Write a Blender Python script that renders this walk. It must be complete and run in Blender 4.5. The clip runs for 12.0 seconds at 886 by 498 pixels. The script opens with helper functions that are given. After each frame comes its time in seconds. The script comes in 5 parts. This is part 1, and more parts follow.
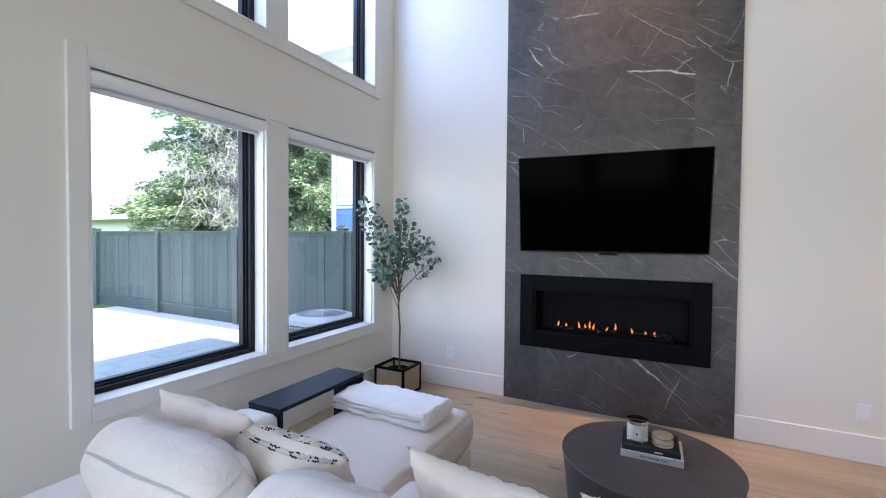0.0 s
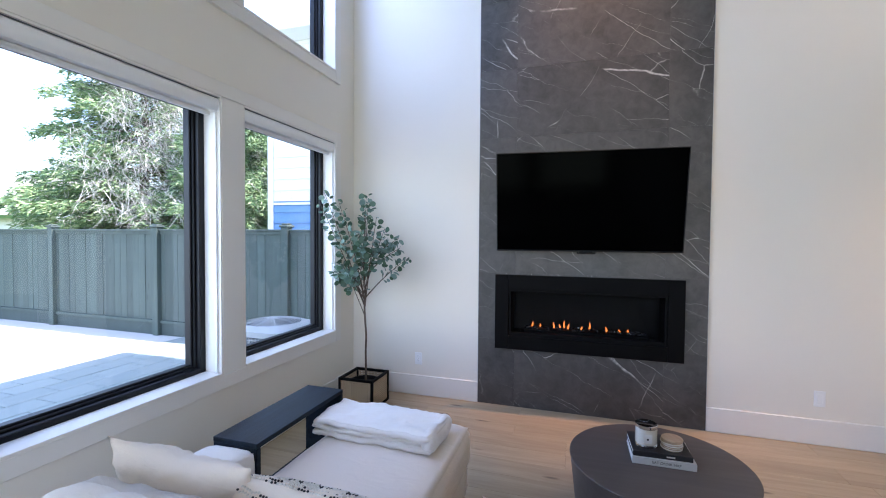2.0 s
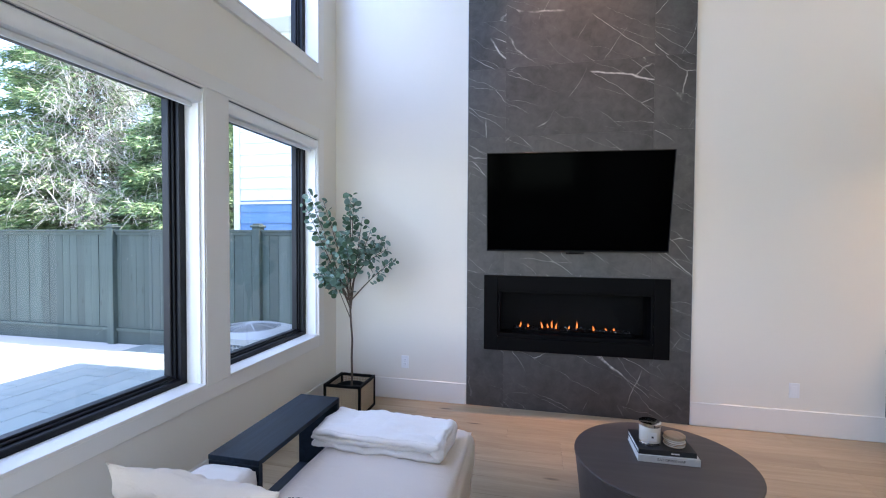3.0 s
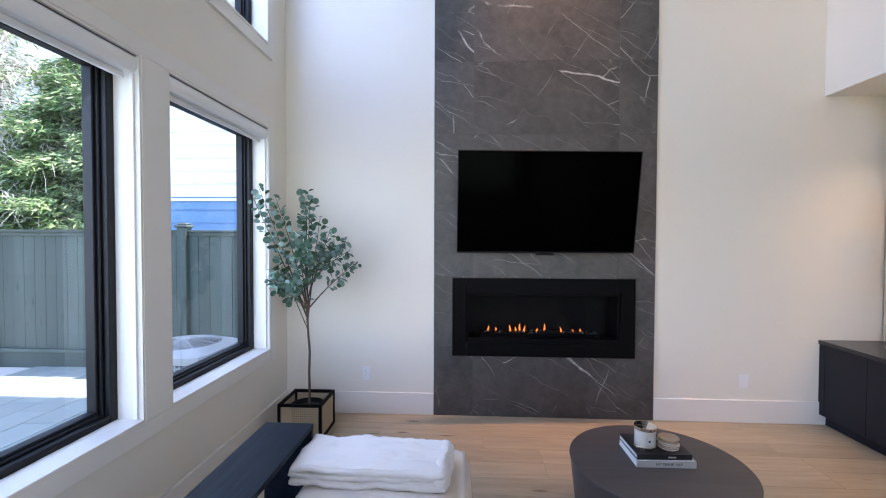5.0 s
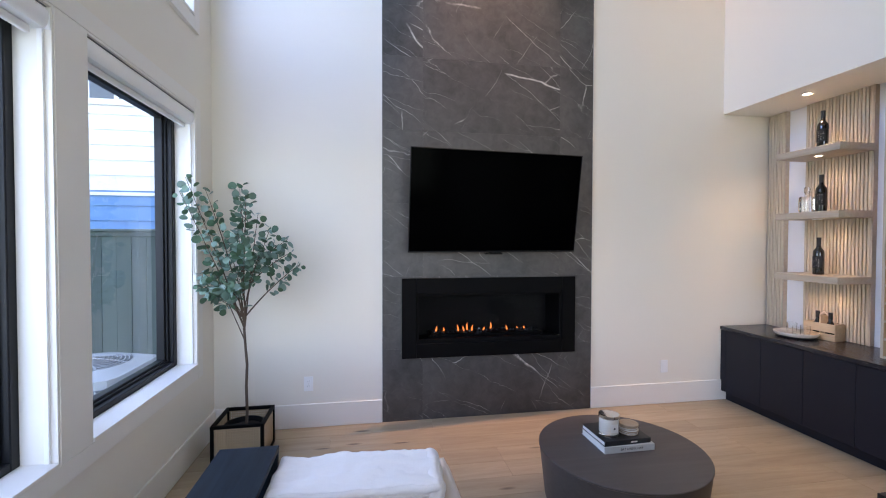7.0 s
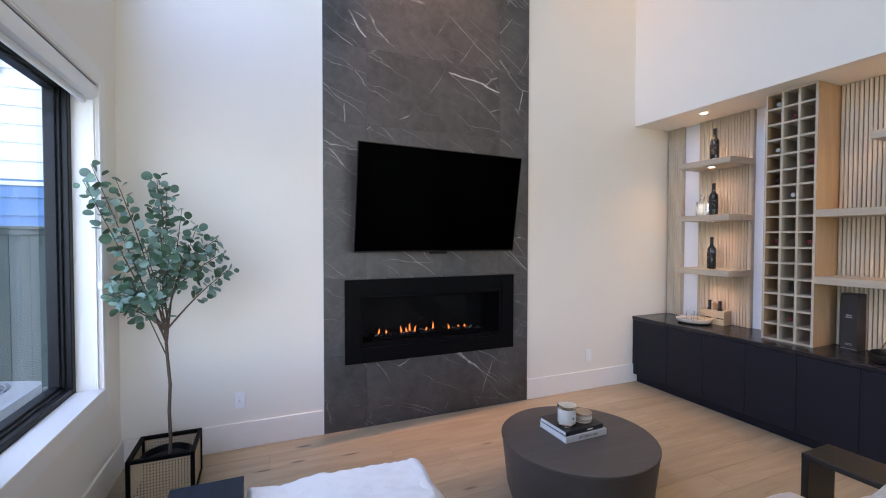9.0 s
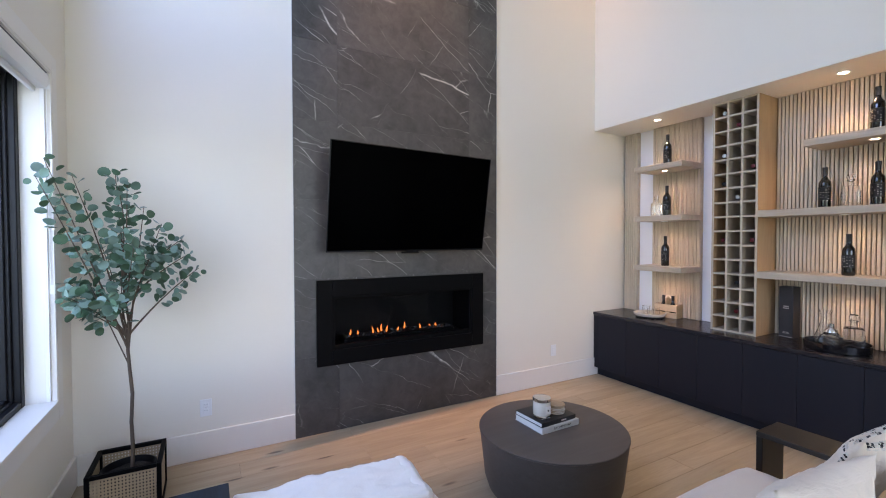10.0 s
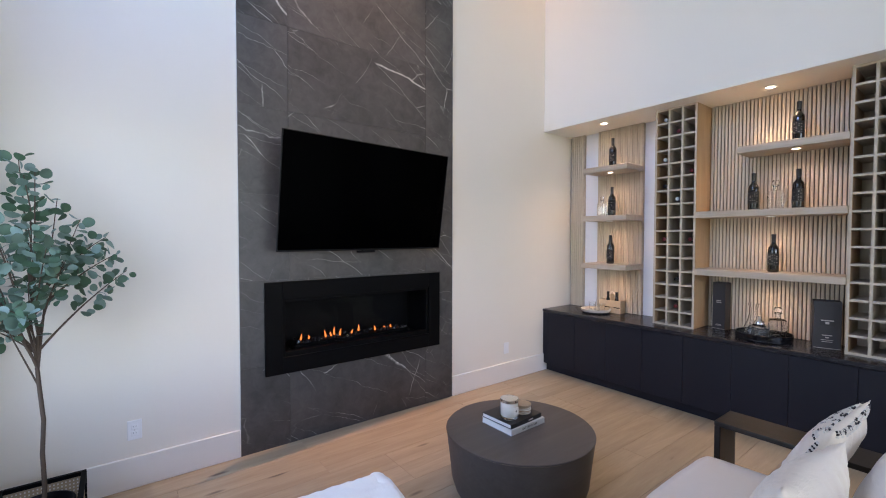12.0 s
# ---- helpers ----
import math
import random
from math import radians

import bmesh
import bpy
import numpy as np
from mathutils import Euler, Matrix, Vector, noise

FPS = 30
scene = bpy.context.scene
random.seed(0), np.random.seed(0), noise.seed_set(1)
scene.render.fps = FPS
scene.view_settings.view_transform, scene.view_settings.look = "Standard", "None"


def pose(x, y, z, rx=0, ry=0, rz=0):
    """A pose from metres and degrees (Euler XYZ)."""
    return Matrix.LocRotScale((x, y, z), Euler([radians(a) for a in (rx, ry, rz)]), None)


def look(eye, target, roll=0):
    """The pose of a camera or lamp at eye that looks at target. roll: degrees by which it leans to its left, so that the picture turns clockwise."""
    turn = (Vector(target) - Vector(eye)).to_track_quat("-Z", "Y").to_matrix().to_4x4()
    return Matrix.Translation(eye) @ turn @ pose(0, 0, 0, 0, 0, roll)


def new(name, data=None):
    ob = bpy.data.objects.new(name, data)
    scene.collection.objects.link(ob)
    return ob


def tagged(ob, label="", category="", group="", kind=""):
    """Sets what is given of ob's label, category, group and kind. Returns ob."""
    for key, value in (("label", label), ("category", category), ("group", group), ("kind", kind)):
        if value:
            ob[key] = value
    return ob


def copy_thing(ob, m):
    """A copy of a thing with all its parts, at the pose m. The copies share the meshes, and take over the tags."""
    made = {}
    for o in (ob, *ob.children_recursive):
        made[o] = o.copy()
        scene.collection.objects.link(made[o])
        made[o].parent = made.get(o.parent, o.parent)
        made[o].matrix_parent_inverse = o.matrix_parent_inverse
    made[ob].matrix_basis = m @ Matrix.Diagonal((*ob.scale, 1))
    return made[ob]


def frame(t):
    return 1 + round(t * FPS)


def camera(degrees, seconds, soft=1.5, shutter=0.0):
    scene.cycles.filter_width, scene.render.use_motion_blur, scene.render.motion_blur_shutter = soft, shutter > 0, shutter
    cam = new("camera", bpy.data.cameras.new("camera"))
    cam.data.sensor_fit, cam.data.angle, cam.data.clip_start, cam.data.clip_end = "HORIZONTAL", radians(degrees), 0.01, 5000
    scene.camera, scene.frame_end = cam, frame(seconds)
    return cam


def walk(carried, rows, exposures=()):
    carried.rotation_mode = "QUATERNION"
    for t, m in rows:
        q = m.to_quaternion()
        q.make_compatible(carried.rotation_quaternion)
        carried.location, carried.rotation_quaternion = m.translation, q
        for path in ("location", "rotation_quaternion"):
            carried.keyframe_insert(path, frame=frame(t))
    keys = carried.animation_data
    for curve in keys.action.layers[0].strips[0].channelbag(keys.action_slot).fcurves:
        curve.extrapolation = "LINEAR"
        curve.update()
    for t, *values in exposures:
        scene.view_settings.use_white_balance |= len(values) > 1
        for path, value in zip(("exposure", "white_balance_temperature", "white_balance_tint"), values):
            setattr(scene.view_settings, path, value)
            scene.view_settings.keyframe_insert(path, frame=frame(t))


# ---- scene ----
cam = camera(92.2, 12.0, soft=1.05)
PATH = [
    (0, (1.327, -3.9, 1.52), (0.415, -2.12, 1.469), 0.5),
    (0.5, (1.223, -3.893, 1.515), (0.388, -2.076, 1.462), 0.4),
    (1, (1.084, -3.865, 1.529), (0.331, -2.013, 1.468), 0.4),
    (1.5, (0.981, -3.837, 1.527), (0.301, -1.957, 1.467), 0.3),
    (2, (0.866, -3.817, 1.52), (0.262, -1.912, 1.465), 0.4),
    (2.5, (0.734, -3.816, 1.524), (0.213, -1.886, 1.47), 0.4),
    (3, (0.631, -3.81, 1.517), (0.193, -1.859, 1.466), 0.3),
    (5, (0.266, -3.638, 1.522), (0.162, -1.641, 1.474), 0.2),
    (5.5, (0.152, -3.6, 1.528), (0.168, -1.601, 1.478), 0.2),
    (6, (0.044, -3.572, 1.523), (0.185, -1.578, 1.475), 0.2),
    (6.5, (-0.034, -3.553, 1.516), (0.214, -1.569, 1.47), 0.0),
    (7, (-0.089, -3.527, 1.506), (0.243, -1.555, 1.465), 0.1),
    (9, (-0.422, -3.358, 1.517), (0.354, -1.515, 1.467), 0.1),
    (9.5, (-0.508, -3.344, 1.512), (0.372, -1.549, 1.463), 0.0),
    (10, (-0.553, -3.325, 1.506), (0.408, -1.571, 1.46), -0.1),
    (10.5, (-0.573, -3.295, 1.507), (0.452, -1.578, 1.458), 0.1),
    (11, (-0.617, -3.227, 1.51), (0.483, -1.557, 1.458), 0.1),
    (11.5, (-0.648, -3.158, 1.505), (0.516, -1.533, 1.454), 0.1),
    (12, (-0.656, -3.129, 1.515), (0.559, -1.542, 1.457), 0.1),
]
walk(cam, [(t, look(eye, target, roll)) for t, eye, target, roll in PATH], [(0.0, 2.95, 6400, 23.0), (2.5, 2.95, 6300, 22.0), (5.5, 2.94, 6550, 23.5), (12.0, 2.92, 6650, 23.5)])

# light levels
SKY_STRENGTH, SUN_STRENGTH = 0.15, 2.4
REAR_POWER, SHELF_POWER, SOFFIT_POWER, CEIL_POWER, UPPER_POWER, LOWER_POWER = 3.2, 0.8, 4.2, 28.0, 4.2, 0.75
FLAME, LENS = 0.20, 4.0

# ---- world, sun, large lights ----
world = bpy.data.worlds.new("sky")
scene.world = world
world.use_nodes = True
wn = world.node_tree
sky = wn.nodes.new("ShaderNodeTexSky")
sky.sky_type = "NISHITA"
sky.sun_disc = False
SUN_TO = Vector((3.3, 1.2, 5.9)).normalized()
sky.sun_elevation = math.asin(SUN_TO.z)
sky.sun_rotation = math.atan2(SUN_TO.x, SUN_TO.y)
wn.links.new(sky.outputs[0], wn.nodes["Background"].inputs[0])
wn.nodes["Background"].inputs[1].default_value = SKY_STRENGTH


def lamp(name, kind, energy, colour, m, **more):
    data = bpy.data.lights.new(name, kind)
    data.energy, data.color = energy, colour
    if kind == "SUN":
        data.angle = more["angle"]
    if kind == "AREA":
        data.shape, data.size, data.size_y = more.get("shape", "RECTANGLE"), more["size"], more.get("size_y", more["size"])
    if kind == "SPOT":
        data.spot_size, data.spot_blend, data.shadow_soft_size = more["cone"], more.get("blend", 0.6), more.get("soft", 0.03)
    ob = new(name, data)
    ob.matrix_world = m
    return ob


lamp("sun", "SUN", SUN_STRENGTH, (1.0, 0.95, 0.88), look(SUN_TO * 30, (0, 0, 0)), angle=radians(0.6))

# ---- room measures ----
WX = -1.295         # inner face of the window wall
WT = 0.20           # its thickness
BX = 3.18           # face of the wall above the bar
NX = 3.700          # back of the bar niche
NZ = 2.690          # underside of the bar soffit
BAR_END = -4.08     # end of the bar niche
REAR = -7.6
TOP = 5.6

# daylight of the tall rear windows, and of the sky in front of the side windows
for x in (-0.1, 1.9):
    lamp("rear_window_daylight", "AREA", REAR_POWER, (0.80, 0.90, 1.0), look((x, REAR + 0.06, 1.9), (x, 0, 1.9)), size=1.5, size_y=2.6)

# sky light of the two upper windows, in the upper part of each opening
for y in (-2.21, -0.90):
    lamp("upper_window_daylight", "AREA", UPPER_POWER, (0.36, 0.53, 1.0), look((-1.56, y, 4.48), (-0.9, y + 0.65, 4.05)), size=1.0, size_y=0.5)

# and of the two lower ones, outside the glass
for y in (-2.23, -0.92):
    lamp("lower_window_daylight", "AREA", LOWER_POWER, (0.56, 0.71, 1.0), look((-1.56, y, 1.55), (0.2, y + 0.9, 0.6)), size=0.9, size_y=1.4)

# ---- materials ----
MATS = {}


class Nodes:
    def __init__(self, name):
        self.m = bpy.data.materials.new(name)
        self.m.use_nodes = True
        self.t = self.m.node_tree
        self.bsdf = self.t.nodes["Principled BSDF"]
        self.co = self.t.nodes.new("ShaderNodeTexCoord").outputs["Object"]
        self.info = None

    def n(self, kind, **sets):
        node = self.t.nodes.new(kind)
        for k, v in sets.items():
            node.inputs[k.replace("_", " ")].default_value = v
        return node

    def link(self, a, b):
        self.t.links.new(a, b)

    def rand(self):
        if self.info is None:
            self.info = self.t.nodes.new("ShaderNodeObjectInfo").outputs["Random"]
        return self.info

    def shifted(self, amount=7.0):
        """Object coordinates moved by each object's own random number."""
        k = self.math("MULTIPLY", self.rand(), amount)
        add = self.t.nodes.new("ShaderNodeVectorMath")
        add.operation = "ADD"
        self.link(self.co, add.inputs[0])
        self.link(k, add.inputs[1])
        return add.outputs[0]

    def math(self, op, a, b=0.0, c=None, clamp=False):
        node = self.t.nodes.new("ShaderNodeMath")
        node.operation, node.use_clamp = op, clamp
        for i, v in enumerate((a, b) if c is None else (a, b, c)):
            if isinstance(v, (int, float)):
                node.inputs[i].default_value = v
            else:
                self.link(v, node.inputs[i])
        return node.outputs[0]

    def mapped(self, co, scale=(1, 1, 1), turn=(0, 0, 0)):
        node = self.t.nodes.new("ShaderNodeMapping")
        node.inputs["Scale"].default_value, node.inputs["Rotation"].default_value = scale, turn
        self.link(co, node.inputs[0])
        return node.outputs[0]

    def noise(self, co, scale, detail=4.0, rough=0.55, distortion=0.0):
        node = self.n("ShaderNodeTexNoise", Scale=scale, Detail=detail, Roughness=rough, Distortion=distortion)
        self.link(co, node.inputs["Vector"])
        return node.outputs["Fac"]

    def ramp(self, fac, stops):
        node = self.t.nodes.new("ShaderNodeValToRGB")
        while len(node.color_ramp.elements) < len(stops):
            node.color_ramp.elements.new(0.5)
        for e, (p, c) in zip(node.color_ramp.elements, stops):
            e.position = p
            e.color = (c, c, c, 1) if isinstance(c, (int, float)) else (*c, 1)
        self.link(fac, node.inputs[0])
        return node.outputs["Color"]

    def mix(self, fac, a, b, mode="MIX"):
        node = self.t.nodes.new("ShaderNodeMix")
        node.data_type, node.blend_type = "RGBA", mode
        for i, v in ((0, fac), (6, a), (7, b)):
            if isinstance(v, (int, float)):
                node.inputs[i].default_value = v
            elif isinstance(v, tuple):
                node.inputs[i].default_value = (*v, 1)
            else:
                self.link(v, node.inputs[i])
        return node.outputs[2]

    def bump(self, height, strength=0.2, distance=0.002, under=None):
        node = self.n("ShaderNodeBump", Strength=strength, Distance=distance)
        self.link(height, node.inputs["Height"])
        if under is not None:
            self.link(under, node.inputs["Normal"])
        return node.outputs[0]

    def done(self, colour=None, rough=None, normal=None, metal=0.0, **sets):
        b = self.bsdf.inputs
        for k, v in (("Base Color", colour), ("Roughness", rough), ("Normal", normal)):
            if v is None:
                continue
            if isinstance(v, tuple):
                b[k].default_value = (*v, 1)
            elif isinstance(v, (int, float)):
                b[k].default_value = v
            else:
                self.link(v, b[k])
        b["Metallic"].default_value = metal
        for k, v in sets.items():
            b[k.replace("_", " ")].default_value = v
        MATS[self.m.name] = self.m
        return self.m


def plain(name, c, rough=0.5, metal=0.0, vary=0.12, grain=60.0, bump=0.1, dist=0.001, soil=2.0, tint=0.0, **sets):
    """A painted, moulded or metal surface: slight tone variation at two scales and a fine relief."""
    s = Nodes(name)
    co = s.shifted(5.0)
    fine, broad = s.noise(co, grain, 3), s.noise(co, soil, 4)
    dark, light = tuple(x * (1 - vary) for x in c), tuple(min(1, x * (1 + vary * 0.6)) for x in c)
    col = s.mix(s.math("MULTIPLY_ADD", fine, 0.4, s.math("MULTIPLY", broad, 0.6)), dark, light)
    if tint:
        col = s.mix(s.math("MULTIPLY", s.rand(), tint), col, tuple(x * 0.5 for x in c))
    r = s.math("MULTIPLY_ADD", broad, 0.16, rough - 0.08, clamp=True)
    return s.done(col, r, s.bump(fine, bump, dist), metal, **sets)


def wood(name, dark, light, axis="X", rough=0.45, scale=1.0, bump=0.15, tint=0.25, knots=False, gloss=0.5):
    """Wood with long grain along an axis, per-board tone and shift."""
    s = Nodes(name)
    co = s.shifted(9.0)
    st = {"X": (1.2, 14, 14), "Y": (14, 1.2, 14), "Z": (14, 14, 1.2)}[axis]
    long = s.mapped(co, tuple(v * scale for v in st))
    broad = s.noise(long, 1.0, 5, 0.6, 1.2)
    fine = s.noise(s.mapped(co, tuple(v * scale * 6 for v in st)), 1.6, 4, 0.7)
    f = s.math("MULTIPLY_ADD", fine, 0.35, s.math("MULTIPLY", broad, 0.75))
    col = s.ramp(f, [(0.3, dark), (0.72, light)])
    if tint:
        col = s.mix(s.math("MULTIPLY", s.rand(), tint), col, tuple(x * 0.62 for x in dark))
    if knots:
        v = s.n("ShaderNodeTexVoronoi", Scale=1.0, Randomness=1.0)
        s.link(s.mapped(co, (1.1, 4.2, 4.2)), v.inputs["Vector"])
        k = s.ramp(s.math("MULTIPLY_ADD", fine, 0.03, v.outputs["Distance"]), [(0.050, 1.0), (0.095, 0.0)])
        col = s.mix(s.math("MULTIPLY", k, 0.75), col, (0.06, 0.04, 0.025))
    r = s.math("MULTIPLY_ADD", fine, 0.18, rough - 0.09, clamp=True)
    return s.done(col, r, s.bump(fine, bump, 0.0012), Specular_IOR_Level=gloss)


def fabric(name, c, weave=420.0, bump=0.35, vary=0.1, fuzz=0.0, creases=0.3):
    s = Nodes(name)
    co = s.shifted(3.0)
    broad = s.noise(co, 5.0, 4)
    w1 = s.noise(s.mapped(co, (1, 0.16, 1)), weave, 2)
    w2 = s.noise(s.mapped(co, (0.16, 1, 0.4)), weave, 2)
    w = s.math("MULTIPLY_ADD", w1, 0.5, s.math("MULTIPLY", w2, 0.5))
    col = s.mix(s.math("MULTIPLY_ADD", w, 0.6, s.math("MULTIPLY", broad, 0.4)), tuple(x * (1 - vary) for x in c), tuple(min(1, x * (1 + vary)) for x in c))
    crease = s.noise(s.mapped(co, (0.5, 1, 1.6)), 13.0, 4, 0.55, 1.2)
    nrm = s.bump(w, bump, 0.0012, s.bump(crease, creases, 0.012))
    return s.done(col, 0.92, nrm, Sheen_Weight=0.25 + fuzz, Sheen_Roughness=0.5)


wall_paint = plain("wall_paint", (0.830, 0.783, 0.692), 0.6, vary=0.025, grain=180, bump=0.06, soil=0.7)
trim_paint = plain("trim_paint", (0.825, 0.795, 0.740), 0.38, vary=0.02, grain=120, bump=0.03)
ceiling_paint = plain("ceiling_paint", (0.82, 0.81, 0.79), 0.7, vary=0.02, grain=150)
black_frame = plain("black_frame", (0.0055, 0.0062, 0.0085), 0.45, vary=0.3, grain=200, bump=0.05, Specular_IOR_Level=0.3)
black_metal = plain("black_metal", (0.0022, 0.0022, 0.0025), 0.6, vary=0.3, grain=300, bump=0.12, Specular_IOR_Level=0.1)
black_plastic = plain("black_plastic", (0.007, 0.007, 0.008), 0.45, vary=0.2, Specular_IOR_Level=0.25)
edge_metal = plain("edge_metal", (0.62, 0.61, 0.59), 0.4, vary=0.05, bump=0.02)
white_plastic = plain("white_plastic", (0.87, 0.87, 0.86), 0.3, vary=0.02, grain=40, bump=0.0)
blind_fabric = fabric("blind_fabric", (0.80, 0.80, 0.79), 600, 0.15, 0.03)
oak_floor = wood("oak_floor", (0.330, 0.252, 0.160), (0.505, 0.415, 0.285), "X", 0.42, 0.7, 0.08, 0.22, knots=True)
floor_gap = plain("floor_gap", (0.10, 0.075, 0.05), 0.8)
dark_oak = wood("dark_oak", (0.003, 0.006, 0.011), (0.016, 0.028, 0.044), "Y", 0.45, 1.5, 0.35, 0.0, gloss=0.16)
brown_black = wood("brown_black_wood", (0.004, 0.003, 0.0028), (0.012, 0.009, 0.0075), "Y", 0.4, 1.5, 0.2, 0.0)
slat_oak = wood("slat_oak", (0.52, 0.435, 0.315), (0.68, 0.585, 0.445), "Z", 0.5, 1.6, 0.12, 0.18)
shelf_oak = wood("shelf_oak", (0.43, 0.35, 0.26), (0.56, 0.475, 0.37), "Y", 0.5, 1.6, 0.1, 0.1)
rack_oak = wood("rack_oak", (0.44, 0.37, 0.28), (0.58, 0.50, 0.395), "Z", 0.5, 1.6, 0.1, 0.12)
rack_side = wood("rack_side_oak", (0.40, 0.25, 0.13), (0.52, 0.345, 0.195), "Z", 0.5, 1.2, 0.1, 0.05)
slat_backing = plain("slat_backing", (0.060, 0.053, 0.043), 0.9, vary=0.2)
navy_lacquer = plain("navy_lacquer", (0.0085, 0.0090, 0.0155), 0.5, vary=0.14, grain=350, bump=0.05, soil=1.2, Specular_IOR_Level=0.3)
bar_top = wood("bar_top", (0.010, 0.010, 0.013), (0.022, 0.022, 0.027), "Y", 0.26, 1.2, 0.12, 0.0)
linen = fabric("linen", (0.80, 0.705, 0.61), 420, 0.3, 0.06)
linen_white = fabric("linen_white", (0.82, 0.768, 0.705), 420, 0.3, 0.05, creases=0.6)
linen_beige = fabric("linen_beige", (0.80, 0.70, 0.585), 420, 0.3, 0.06, creases=0.6)
woven_white = fabric("woven_white", (0.70, 0.66, 0.59), 160, 0.9, 0.12)
woven_black = fabric("woven_black", (0.016, 0.016, 0.017), 300, 0.5, 0.2)
plush = fabric("plush", (0.88, 0.835, 0.775), 140, 0.9, 0.06, 0.4)
table_stain = wood("table_stain", (0.068, 0.056, 0.050), (0.098, 0.083, 0.074), "X", 0.52, 1.1, 0.12, 0.0)
chrome = plain("chrome", (0.75, 0.75, 0.76), 0.14, 1.0, vary=0.05, bump=0.0)
paper = plain("paper", (0.78, 0.76, 0.72), 0.7, vary=0.05)
grey_cloth = plain("grey_book_cloth", (0.60, 0.60, 0.59), 0.7, vary=0.06, grain=500, bump=0.2)
black_cloth = plain("black_book_cloth", (0.016, 0.017, 0.019), 0.5, vary=0.2, grain=400)
ink = plain("black_ink", (0.02, 0.02, 0.02), 0.6)
gold_ink = plain("pale_print", (0.52, 0.48, 0.42), 0.45)
coaster_wood = wood("coaster_wood", (0.34, 0.22, 0.12), (0.66, 0.52, 0.36), "X", 0.5, 2.5, 0.2, 0.35)
coaster_white = plain("coaster_white", (0.74, 0.70, 0.63), 0.45, vary=0.1)
bottle_glass = plain("bottle_glass", (0.0045, 0.005, 0.004), 0.06, vary=0.2, bump=0.0, Coat_Weight=0.5)
foil_black = plain("foil_black", (0.012, 0.012, 0.013), 0.32, vary=0.2, bump=0.05)
foil_red = plain("foil_red", (0.16, 0.012, 0.018), 0.35, 0.3)
label_dark = plain("label_dark", (0.030, 0.029, 0.029), 0.55, vary=0.3)
crate_pine = wood("crate_pine", (0.50, 0.36, 0.22), (0.66, 0.51, 0.34), "Y", 0.55, 2.0, 0.15, 0.15)
box_grey = plain("box_charcoal", (0.036, 0.034, 0.037), 0.5, vary=0.1)
bark = plain("branch_bark", (0.12, 0.085, 0.06), 0.8, vary=0.4, grain=90, bump=0.6, dist=0.003)
soil = plain("potting_soil", (0.02, 0.016, 0.012), 0.95, vary=0.4, grain=90, bump=1.0, dist=0.01)
cane = plain("cane", (0.50, 0.385, 0.25), 0.55, vary=0.18, grain=90, bump=0.2)
siding_white = plain("siding_white", (0.80, 0.80, 0.79), 0.5, vary=0.04, grain=30)
siding_blue = plain("siding_blue", (0.115, 0.26, 0.50), 0.5, vary=0.08, grain=30)
paver_stone = plain("paver_stone", (0.25, 0.30, 0.285), 0.8, vary=0.12, grain=70, bump=0.4, dist=0.004, soil=3, tint=0.25)
concrete = plain("patio_concrete", (0.55, 0.54, 0.51), 0.85, vary=0.1, grain=40, bump=0.3, soil=0.5)
lawn = plain("lawn", (0.09, 0.15, 0.035), 0.9, vary=0.4, grain=30, bump=0.6, soil=1.0)
shingle = plain("roof_shingle", (0.36, 0.33, 0.29), 0.85, vary=0.25, grain=12, bump=0.4, soil=4)
ac_paint = plain("ac_paint", (0.31, 0.32, 0.315), 0.45, vary=0.06)
ac_dark = plain("ac_coil", (0.14, 0.16, 0.18), 0.6, vary=0.2)
stucco = plain("house_stucco", (0.62, 0.61, 0.58), 0.8, vary=0.06)


def make_fence_stain():
    """Weathered grey-green stain on rough boards: soft long grain, knots, one tone a board."""
    s = Nodes("fence_stain")
    co = s.shifted(9.0)
    grain = s.noise(s.mapped(co, (9, 9, 0.5)), 1.0, 2, 0.5, 0.8)
    blotch = s.noise(s.mapped(co, (3, 3, 0.9)), 1.0, 2)
    col = s.mix(s.math("MULTIPLY_ADD", grain, 0.6, s.math("MULTIPLY", blotch, 0.4)), (0.030, 0.047, 0.042), (0.100, 0.138, 0.124))
    v = s.n("ShaderNodeTexVoronoi", Scale=1.0, Randomness=1.0)
    s.link(s.mapped(co, (7, 7, 2.2)), v.inputs["Vector"])
    col = s.mix(s.math("MULTIPLY", s.ramp(v.outputs["Distance"], [(0.06, 1.0), (0.16, 0.0)]), 0.6), col, (0.022, 0.030, 0.027))
    col = s.mix(s.math("MULTIPLY", s.rand(), 0.55), col, (0.030, 0.043, 0.040))
    return s.done(col, 0.8)


fence_wood = make_fence_stain()


def make_glass(name, tint=(1, 1, 1), rough=0.0, ior=1.45):
    s = Nodes(name)
    return s.done(tint, rough, Transmission_Weight=1.0, IOR=ior)


